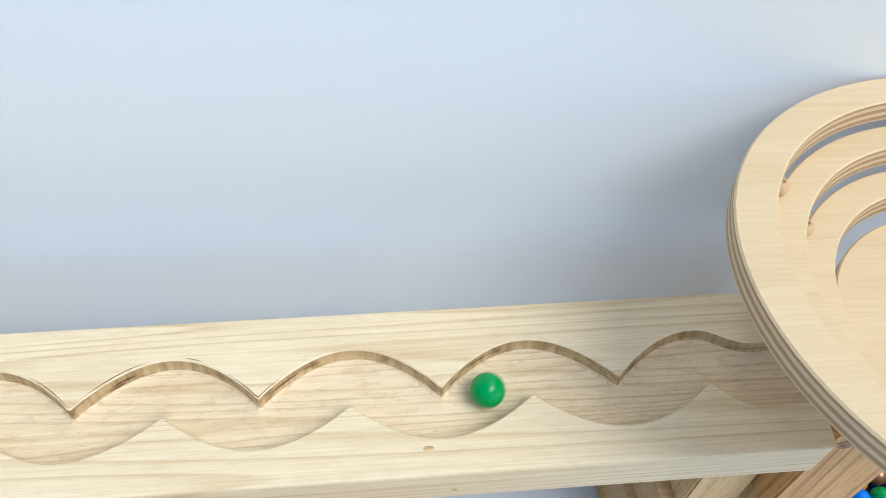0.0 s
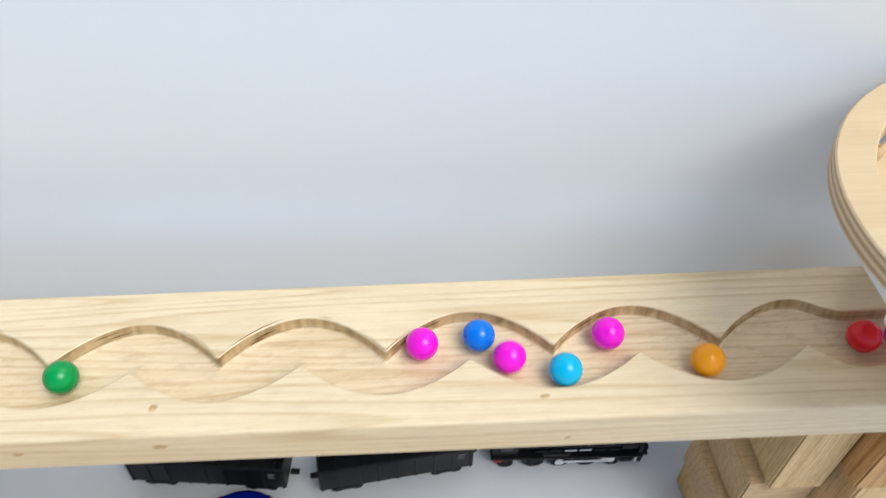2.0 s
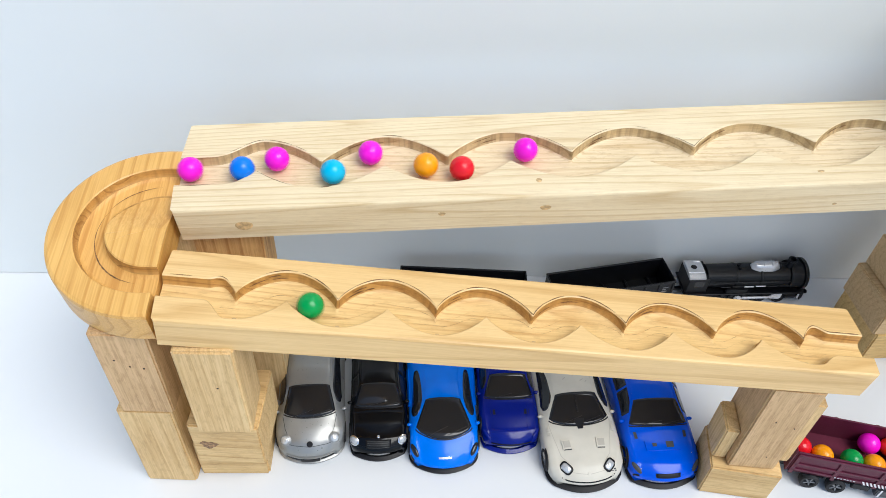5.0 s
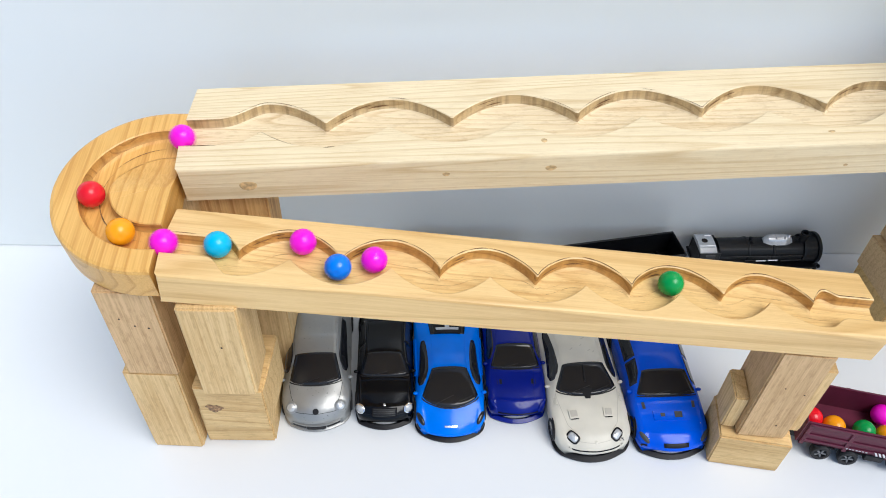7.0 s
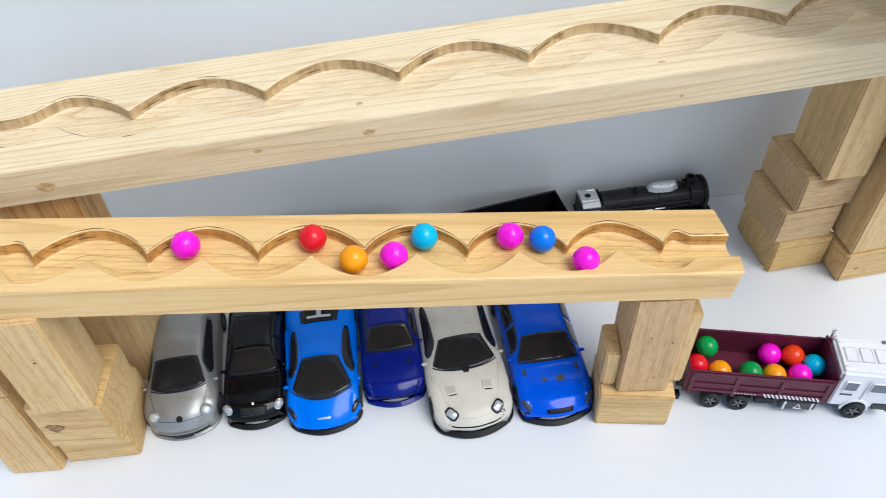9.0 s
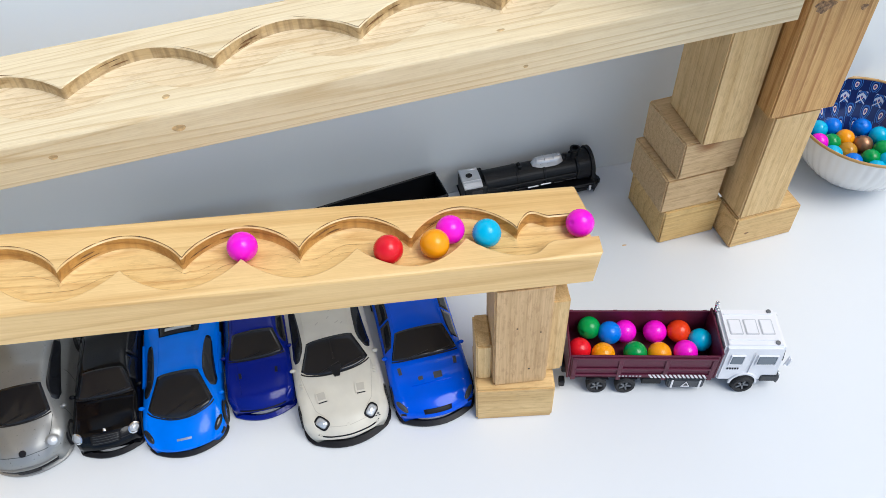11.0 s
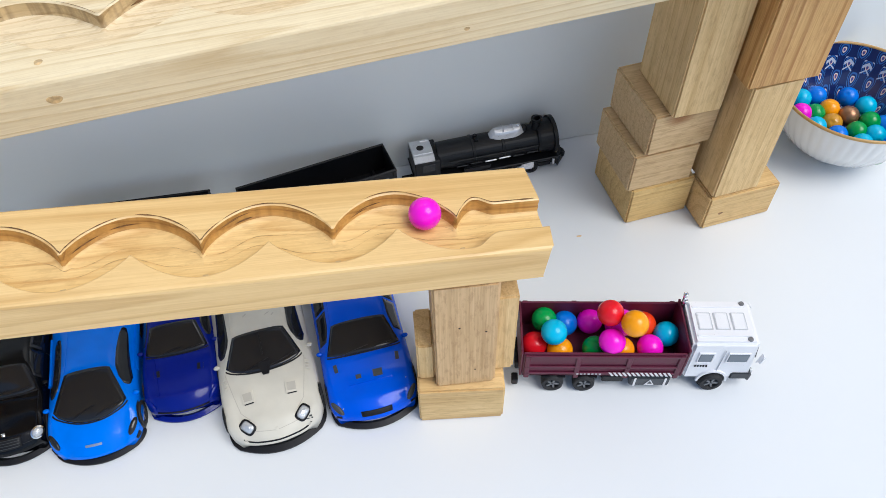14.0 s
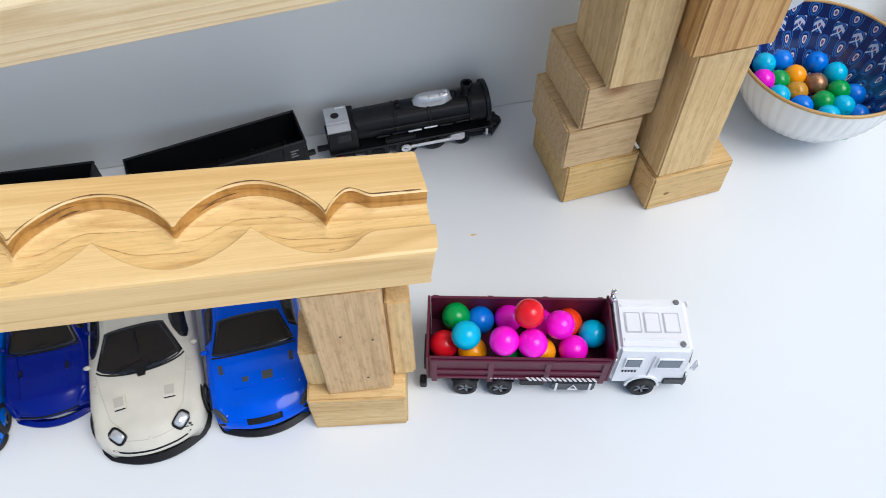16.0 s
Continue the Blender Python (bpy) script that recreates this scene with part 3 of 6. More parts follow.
# ---- dump truck ----
MAROON = paint("maroon_plastic", (0.105, 0.013, 0.034), 0.42, vary=0.1, scale=50, spec=0.35)
TRUCK_WHITE = paint("white_plastic", (0.80, 0.80, 0.82), 0.3, vary=0.02, scale=40, coat=0.2)
BLACK = paint("black_plastic", (0.010, 0.010, 0.012), 0.4, vary=0.15, scale=80, spec=0.2)
RUBBER = paint("tyre_rubber", (0.018, 0.018, 0.02), 0.75, vary=0.15, scale=150, bump=0.2)
RIM = paint("grey_metal_rim", (0.20, 0.205, 0.215), 0.4, 0.4, 0.08, 120)
CHROME = paint("chrome", (0.75, 0.76, 0.78), 0.15, 1.0, 0.03, 100, 0.02)
DARK_GLASS = clear_glass("dark_window", (0.012, 0.013, 0.016))
GREY_GLASS = clear_glass("grey_window", (0.14, 0.17, 0.20))
WHITE_MARK = paint("white_print", (0.82, 0.80, 0.80), 0.5, vary=0.05)
GREY_LINE = paint("grey_recess", (0.52, 0.53, 0.56), 0.45, vary=0.05)
LAMP_GLASS = paint("clear_lamp", (0.52, 0.54, 0.56), 0.12, 0.3, 0.08, 300, 0.1, coat=0.6)


def wheel(parent, x, y, r, width, side, spokes=5, rim_mat=None, axis_y=True, z=None):
    """A wheel whose axle runs along local y; side is the sign of its outer face."""
    z = r if z is None else z
    rot = Matrix.Rotation(radians(-90 * side), 4, "X")
    w = width / 2
    tyre = part("tyre_wheel", turned([(r * 0.62, -w), (r * 0.9, -w), (r, -w * 0.6), (r, w * 0.6), (r * 0.92, w), (r * 0.66, w), (r * 0.62, w * 0.8), (r * 0.62, -w)], 28, m=rot), RUBBER, parent, smooth=False, m=pose(x, y, z))
    tyre.name = "wheel"
    part("rim", turned([(0, w * 0.35), (r * 0.16, w * 0.75), (r * 0.2, w * 0.4), (r * 0.5, w * 0.25), (r * 0.62, w * 0.8), (r * 0.62, -w * 0.8), (0, -w * 0.8)], 28, m=rot), BLACK, tyre)
    bm = bmesh.new()
    for i in range(spokes):
        a = 2 * math.pi * i / spokes
        s = box_bm(r * 0.1, r * 0.62, -r * 0.085, r * 0.085, w * 0.3, w * 0.85, 0.0002, 1)
        bmesh.ops.transform(s, matrix=rot @ Matrix.Rotation(a, 4, "Z"), verts=s.verts[:])
        me = bpy.data.meshes.new("tmp")
        s.to_mesh(me)
        s.free()
        bm.from_mesh(me)
        bpy.data.meshes.remove(me)
    part("spokes", bm, rim_mat or RIM, tyre)
    return tyre


def disc_bm(r, thick, n=20, m=None):
    return turned([(0, 0), (r, 0), (r, thick * 0.7), (r * 0.85, thick), (0, thick)], n, m=m)


def dump_truck():
    t = thing("dump_truck", pose(0.3245, 0.3850, 0, 0, 0, -13.8) @ Matrix.Diagonal((1, 1, 1.2, 1)), "toy dump truck with a maroon bed and white cab", "toy truck")
    L, hw, z0, z1 = 0.1092, 0.0215, 0.0155, 0.040
    part("bed_floor", box_bm(0.0, L, -hw, hw, z0, z0 + 0.002, 0.0004, 1), MAROON, t)
    for sgn, nm in ((-1, "side_panel"), (1, "side_panel")):
        y0, y1 = sorted((sgn * hw, sgn * (hw - 0.0016)))
        p = part(nm, box_bm(0, L, y0, y1, z0, z1, 0.0004, 1), MAROON, t)
        ya, yb = sorted((sgn * hw, sgn * (hw + 0.0012)))
        for zc in (0.0195, 0.0265, 0.0375):
            part("rib", box_bm(0.001, L - 0.001, ya, yb, zc - 0.0011, zc + 0.0011, 0.0004, 1), MAROON, p)
        for i in range(4):
            xc = 0.003 + i * (L - 0.006) / 3
            part("stake", box_bm(xc - 0.0018, xc + 0.0018, ya, yb + 0.0004 if sgn > 0 else yb, z0 - 0.001, z1 - 0.0012, 0.0004, 1), MAROON, p)
    part("tailgate", box_bm(-0.0018, -0.0002, -hw, hw, z0, z1 + 0.0005, 0.0004, 1), MAROON, t)
    part("headboard", box_bm(L, L + 0.0016, -hw, hw, z0, z1 + 0.003, 0.0004, 1), MAROON, t)
    for i in range(14):
        xc = 0.0615 + i * 0.0031
        bm = box_bm(-0.0008, 0.0008, 0, 0.0003, -0.0019, 0.0019)
        for v in bm.verts:
            v.co.x -= v.co.z * 0.7
        part("warning_stripe", bm, WHITE_MARK, t, m=pose(xc, -hw - 0.0016, 0.0195))
    for i, w in enumerate((0.0014, 0.0016, 0.0012, 0.0016, 0.0014, 0.0012, 0.0015)):
        part("printed_bar", box_bm(0, w, 0, 0.0003, -0.0005, 0.0005), GREY_LINE, t, m=pose(0.0375 + i * 0.0026, -hw - 0.0015, 0.0195))
    # chassis
    part("chassis", box_bm(-0.004, 0.147, -0.011, 0.011, 0.0075, 0.0152, 0.0008, 1), BLACK, t)
    part("rear_hitch", box_bm(-0.0065, -0.002, -0.0215, -0.0150, 0.0040, 0.0100, 0.0008, 1), BLACK, t)
    part("side_step", box_bm(0.057, 0.072, -0.0205, -0.0115, 0.007, 0.0135, 0.0006, 1), BLACK, t)
    tank = part("fuel_tank", box_bm(0.076, 0.104, -0.0225, -0.0112, 0.0055, 0.0145, 0.001, 2), paint("dark_grey_plastic", (0.05, 0.055, 0.065), 0.45), t)
    for x in (0.0795, 0.1005):
        part("tank_strap", box_bm(x - 0.0007, x + 0.0007, -0.0229, -0.0225, 0.0055, 0.0145), WHITE_MARK, tank)
    bm = bmesh.new()
    outer = [(0, 0.0032), (-0.0034, -0.0026), (0.0034, -0.0026)]
    inner = [(x * 0.66, z * 0.66 - 0.0001) for x, z in outer]
    vs = [[bm.verts.new((x, y, z)) for x, z in ring] for ring, y in ((outer, 0), (inner, 0), (inner, 0.0004), (outer, 0.0004))]
    for a, b in ((0, 1), (1, 2), (2, 3), (3, 0)):
        for i in range(3):
            bm.faces.new((vs[a][i], vs[a][(i + 1) % 3], vs[b][(i + 1) % 3], vs[b][i]))
    bmesh.ops.recalc_face_normals(bm, faces=bm.faces[:])
    part("warning_sign", bm, WHITE_MARK, tank, m=pose(0.090, -0.0230, 0.010))
    part("far_tank", box_bm(0.076, 0.104, 0.0112, 0.0225, 0.0055, 0.0145, 0.001, 2), BLACK, t)
    for x in (0.0222, 0.0442):
        for s in (-1, 1):
            wheel(t, x, s * 0.0200, 0.0078, 0.0075, s)
            part("mudguard", box_bm(x - 0.0085, x + 0.0085, min(s * 0.013, s * 0.0225), max(s * 0.013, s * 0.0225), 0.0142, 0.0152, 0.0003, 1), BLACK, t)
    for s in (-1, 1):
        wheel(t, 0.1335, s * 0.0185, 0.0080, 0.0075, s)
    # cab
    x0, x1, w, h0, h1 = 0.1122, 0.1590, 0.0188, 0.0095, 0.0465
    bm = box_bm(x0, x1, -w, w, h0, h1, 0.0022, 3)
    for v in bm.verts:
        k = max(0, (v.co.z - 0.028) / (h1 - 0.028))
        if v.co.x > (x0 + x1) / 2:
            v.co.x -= 0.0035 * k
        v.co.y *= 1 - 0.05 * k
    cab = part("cab", bm, TRUCK_WHITE, t, smooth=False)
    for dx in (0.0095, 0.0210, 0.0325):
        f = box_bm(x0 + dx - 0.0042, x0 + dx + 0.0042, -0.0062, 0.0062, h1, h1 + 0.0005, 0.0004, 1)
        part("roof_panel", f, TRUCK_WHITE, cab)
        for yy in (-0.0066, 0.0066):
            part("roof_groove", box_bm(x0 + dx - 0.0045, x0 + dx + 0.0045, yy - 0.0003, yy + 0.0003, h1, h1 + 0.00025), GREY_LINE, cab)
        for xx in (-0.0046, 0.0046):
            part("roof_groove", box_bm(x0 + dx + xx - 0.0003, x0 + dx + xx + 0.0003, -0.0066, 0.0066, h1, h1 + 0.00025), GREY_LINE, cab)
    for yy in (-0.0115, 0.0115):
        part("roof_rail", box_bm(x0 + 0.003, x1 - 0.008, yy - 0.0007, yy + 0.0007, h1 - 0.0003, h1 + 0.0008, 0.0003, 1), TRUCK_WHITE, cab)
    for yy in (-0.0142, 0.0142):
        part("roof_lamp", disc_bm(0.0018, 0.0012), RIM, cab, m=pose(x1 - 0.0095, yy, h1 - 0.0004))
    for s in (-1, 1):
        y0, y1 = sorted((s * (w - 0.0002), s * (w + 0.0004)))
        y0b, y1b = sorted((s * (w - 0.0006), s * (w + 0.0001)))
        for xa, xb in ((0.1185, 0.1275), (0.1380, 0.1515)):
            side = part("side_window", box_bm(xa, xb, y0b - (0.0006 if s < 0 else -0.0004), y1b + (0.0004 if s > 0 else -0.0004) * 1, 0.0290, 0.0375, 0.0006, 2), GREY_GLASS, cab)
            for (a, b, c, d) in ((xa - 0.0008, xb + 0.0008, 0.0375, 0.0383), (xa - 0.0008, xb + 0.0008, 0.0282, 0.0290), (xa - 0.0008, xa, 0.0290, 0.0375), (xb, xb + 0.0008, 0.0290, 0.0375)):
                part("window_frame", box_bm(a, b, y0 - 0.0004, y1 + 0.0004, c, d, 0.0002, 1), TRUCK_WHITE, side)
        for i in range(5):
            part("vent_slot", box_bm(0.1180 + i * 0.0019, 0.1190 + i * 0.0019, y0, y1, 0.0232, 0.0245), BLACK, cab)
        part("door_seam", box_bm(0.1345, 0.1349, y0, y1, 0.0165, 0.0405), GREY_LINE, cab)
        part("step_panel", box_bm(0.1455, 0.1590, y0 - 0.0004, y1 + 0.0004, 0.0098, 0.0165, 0.0008, 2), paint("dark_step", (0.03, 0.035, 0.04), 0.5), cab)
        arch = turned([(0.0092, -0.0006), (0.0108, -0.0006), (0.0108, 0.0008), (0.0092, 0.0008)], 32, m=Matrix.Rotation(radians(90), 4, "X"), close=True)
        bmesh.ops.bisect_plane(arch, geom=arch.verts[:] + arch.edges[:] + arch.faces[:], plane_co=(0, 0, -0.0005), plane_no=(0, 0, -1), clear_outer=True)
        part("wheel_arch", arch, TRUCK_WHITE, cab, m=pose(0.1335, s * (w + 0.0004), 0.0085))
        well = disc_bm(0.0094, 0.0006, 28, Matrix.Rotation(radians(90 if s < 0 else -90), 4, "X"))
        part("wheel_well", well, BLACK, cab, m=pose(0.1335, s * (w - 0.00015), 0.0085))
        arm = part("mirror_arm", box_bm(-0.0004, 0.0004, -0.0005, 0.0005, 0, 0.010, 0.0002, 1), TRUCK_WHITE, cab, m=pose(0.1582, s * 0.0192, 0.0285, 0, 8, 0))
        part("mirror", box_bm(-0.001, 0.001, -0.0017, 0.0017, -0.0035, 0.0035, 0.0006, 2), TRUCK_WHITE, arm, m=pose(0.0006, s * 0.0014, 0.006))
    wind = box_bm(-0.0004, 0.0004, -0.0155, 0.0155, 0, 0.0125, 0.0003, 1)
    part("windscreen", wind, DARK_GLASS, cab, m=pose(x1 - 0.0004, 0, 0.0285, 0, -10, 0))
    part("bumper", box_bm(x1 - 0.001, x1 + 0.0022, -w, w, 0.0065, 0.0135, 0.0012, 2), paint("bumper_grey", (0.06, 0.065, 0.07), 0.45), cab)
    for s in (-1, 1):
        part("headlight", disc_bm(0.0022, 0.0012, 20, Matrix.Rotation(radians(90), 4, "Y")), LAMP_GLASS, cab, m=pose(x1 + 0.002, s * 0.0135, 0.0115))
    # ladder and chrome pipes between bed and cab
    for i, (y, h) in enumerate(((-0.0175, 0.036), (0.0150, 0.049), (0.0178, 0.052))):
        pipe = part("exhaust_pipe", turned([(0, 0.014), (0.0011, 0.014), (0.0011, h - 0.004), (0.0016, h - 0.003), (0.0016, h), (0.0007, h), (0.0007, h - 0.002), (0, h - 0.002)], 14), CHROME, t, smooth=True, m=pose(0.1114, y, 0))
    for z in (0.022, 0.027, 0.032):
        part("pipe_clamp", box_bm(0.1107, 0.1122, 0.0138, 0.0190, z, z + 0.0008), CHROME, t)
    return t


dump_truck()


# ---- train ----
LOCO_BLACK = paint("black_train_plastic", (0.008, 0.0085, 0.010), 0.38, vary=0.12, scale=70, bump=0.08, spec=0.24)
SILVER = paint("silver_paint", (0.62, 0.63, 0.65), 0.3, 0.55, 0.06, 90)
RED_PLASTIC = paint("red_trim", (0.55, 0.012, 0.012), 0.4)


def locomotive():
    t = thing("steam_locomotive", pose(0.2815, 0.5800, 0, 0, 0, 1.5) @ Matrix.Diagonal((1.09, 1.0, 0.95, 1)), "black toy steam locomotive with silver dome and cab roof", "toy train")
    ax = Matrix.Rotation(radians(90), 4, "Y")
    part("boiler", turned([(0, 0.0225), (0.0125, 0.0225), (0.0128, 0.050), (0.0134, 0.0505), (0.0134, 0.052), (0.0128, 0.0525), (0.0128, 0.074), (0.0134, 0.0745), (0.0134, 0.076), (0.0128, 0.0765), (0.0128, 0.104), (0, 0.104)], 36, m=ax), LOCO_BLACK, t, smooth=False, m=pose(0, 0, 0.030))
    smoke = part("smokebox", turned([(0, 0.104), (0.0145, 0.104), (0.0150, 0.106), (0.0150, 0.117), (0.0140, 0.1185), (0.009, 0.1195), (0.008, 0.121), (0, 0.1215)], 36, m=ax), LOCO_BLACK, t, m=pose(0, 0, 0.031))
    part("smokebox_ring", turned([(0.0150, 0.1165), (0.0172, 0.1165), (0.0172, 0.1195), (0.0150, 0.1195)], 36, m=ax, close=True), LOCO_BLACK, smoke)
    part("chimney", turned([(0.0042, 0.0), (0.0034, 0.003), (0.0034, 0.008), (0.0044, 0.0095), (0.0044, 0.0112), (0.0028, 0.0112), (0.0028, 0.006), (0, 0.006)], 24), LOCO_BLACK, t, m=pose(0.1045, 0, 0.0425))
    part("small_dome", turned([(0.0032, 0), (0.0032, 0.003), (0.002, 0.0048), (0, 0.0052)], 20), LOCO_BLACK, t, smooth=True, m=pose(0.094, 0, 0.0425))
    dome = []
    for i in range(15):
        u = i / 14
        wv = 0.0068 * min(1, (0.30 + 2.6 * min(u, 1 - u)) ** 0.5)
        top = 0.0118 if 1 < i < 13 else 0.0102 if 0 < i < 14 else 0.007
        dome.append([(0.0655 + 0.0285 * u, wv * math.sin(a) * (1.0 if math.cos(a) < 0.2 else 0.86), 0.0375 + top * min(1, max(0, math.cos(a)) ** 0.45)) for a in [2 * math.pi * k / 24 for k in range(24)]])
    dm = part("steam_dome", loft(dome), SILVER, t, smooth=False)
    part("dome_valve", disc_bm(0.0017, 0.001), CHROME, dm, m=pose(0.0895, 0, 0.0489))
    for x in (0.0765, 0.0845):
        part("dome_seam", box_bm(x - 0.0002, x + 0.0002, -0.0045, 0.0045, 0.0486, 0.0494), GREY_LINE, dm)
    cab = part("cab", box_bm(0.003, 0.0235, -0.0138, 0.0138, 0.012, 0.0385, 0.0008, 1), LOCO_BLACK, t)
    for s in (-1, 1):
        ya, yb = sorted((s * 0.0136, s * 0.0142))
        part("cab_window", box_bm(0.009, 0.019, ya, yb, 0.027, 0.0355, 0.0003, 1), DARK_GLASS, cab)
    roof = []
    for x in (0.0030, 0.0040, 0.0180, 0.0190):
        roof.append([(x, -0.0132, 0.0425), (x, -0.0135, 0.0442), (x, -0.009, 0.0464), (x, 0, 0.0472), (x, 0.009, 0.0464), (x, 0.0135, 0.0442), (x, 0.0132, 0.0425)])
    rf = part("cab_roof", loft(roof), SILVER, t, m=pose(0, 0, -0.0044))
    part("roof_hole", disc_bm(0.0029, 0.0006, 20), HOLE, rf, m=pose(0.0100, 0.001, 0.0470))
    part("roof_rib", box_bm(0.0030, 0.0190, -0.0066, -0.0058, 0.0464, 0.0474, 0.0002, 1), SILVER, rf)
    part("roof_rib", box_bm(0.0110, 0.0180, 0.0078, 0.0096, 0.0464, 0.0478, 0.0003, 1), SILVER, rf)
    for y in (-0.0045, 0.0045):
        part("safety_valve", disc_bm(0.0018, 0.0026, 14), LOCO_BLACK, t, m=pose(0.0545, y * 0.5, 0.0425))
    for i in range(6):
        part("pipe_run", box_bm(0.036 + i * 0.0115, 0.0455 + i * 0.0115, -0.0152, -0.0140, 0.0262 + 0.0006 * (i % 2), 0.0276 + 0.0006 * (i % 2), 0.0003, 1), SILVER if i in (2, 3) else LOCO_BLACK, t)
    part("running_board", box_bm(0.002, 0.121, -0.0168, 0.0168, 0.0160, 0.0178, 0.0005, 1), LOCO_BLACK, t)
    part("frame_block", box_bm(0.006, 0.116, -0.0095, 0.0095, 0.0055, 0.0162, 0.0008, 1), LOCO_BLACK, t)
    part("side_tank", box_bm(0.042, 0.064, -0.0158, -0.0118, 0.0178, 0.0240, 0.001, 2), LOCO_BLACK, t)
    part("pipe", box_bm(0.030, 0.112, -0.0142, -0.0132, 0.0325, 0.0335, 0.0003, 1), LOCO_BLACK, t)
    for i in range(8):
        part("rivet", disc_bm(0.0007, 0.0006, 8, Matrix.Rotation(radians(50), 4, "X")), LOCO_BLACK, t, m=pose(0.034 + i * 0.0026, -0.0098, 0.0382))
    for x, r in ((0.014, 0.0062), (0.036, 0.0088), (0.057, 0.0088), (0.078, 0.0088), (0.099, 0.0056)):
        for s in (-1, 1):
            wheel(t, x, s * 0.0128, r, 0.004, s, 8, LOCO_BLACK)
    for s in (-1, 1):
        ya, yb = sorted((s * 0.0153, s * 0.0165))
        part("coupling_rod", box_bm(0.056, 0.094, ya, yb, 0.0085, 0.0104, 0.0004, 1), SILVER, t)
        part("rod_end", turned([(0.0017, 0), (0.0036, 0), (0.0036, 0.0014), (0.0017, 0.0014)], 22, m=Matrix.Rotation(radians(90), 4, "X"), close=True), WHITE_MARK, t, m=pose(0.0565, yb if s < 0 else yb + 0.0014, 0.0094))
        part("piston_rod", box_bm(0.060, 0.096, ya + s * 0.0012, yb + s * 0.0012, 0.0118, 0.0130, 0.0003, 1), WHITE_MARK, t)
        part("cylinder", box_bm(0.102, 0.116, min(s * 0.0095, s * 0.0165), max(s * 0.0095, s * 0.0165), 0.0070, 0.0150, 0.002, 3), LOCO_BLACK, t)
        link = box_bm(0.0885, 0.100, ya, yb + 0.0004, 0.0078, 0.0150, 0.0012, 2)
        for v in link.verts:
            v.co.z += (v.co.x - 0.094) * 0.25 * (1 if v.co.z > 0.011 else -0.4)
        part("crosshead", link, WHITE_MARK, t)
        part("cylinder_end", box_bm(0.1160, 0.1178, ya, yb, 0.0075, 0.0145, 0.0004, 1), WHITE_MARK, t)
        part("red_beam", box_bm(0.004, 0.011, ya - s * 0.001, yb - s * 0.001, 0.0105, 0.0125, 0.0003, 1), RED_PLASTIC, t)
    buf = part("buffer_beam", box_bm(0.118, 0.1215, -0.0168, 0.0168, 0.0085, 0.0165, 0.0006, 1), LOCO_BLACK, t)
    for s in (-1, 0, 1):
        part("buffer", turned([(0, 0), (0.0011, 0), (0.0011, 0.004), (0.0024, 0.0042), (0.002, 0.0055), (0, 0.0058)], 14, m=ax), LOCO_BLACK, buf, m=pose(0.1215, s * 0.0105, 0.0125))
    cow = [[(0.121, -0.0155, 0.0095), (0.121, 0.0155, 0.0095), (0.121, 0.0155, 0.0035), (0.121, -0.0155, 0.0035)], [(0.132, -0.002, 0.0055), (0.132, 0.002, 0.0055), (0.132, 0.002, 0.0032), (0.132, -0.002, 0.0032)]]
    part("cowcatcher", loft(cow), LOCO_BLACK, t)
    part("rear_coupler", box_bm(-0.006, 0.005, -0.0022, 0.0022, 0.008, 0.0115, 0.0006, 1), LOCO_BLACK, t)
    return t


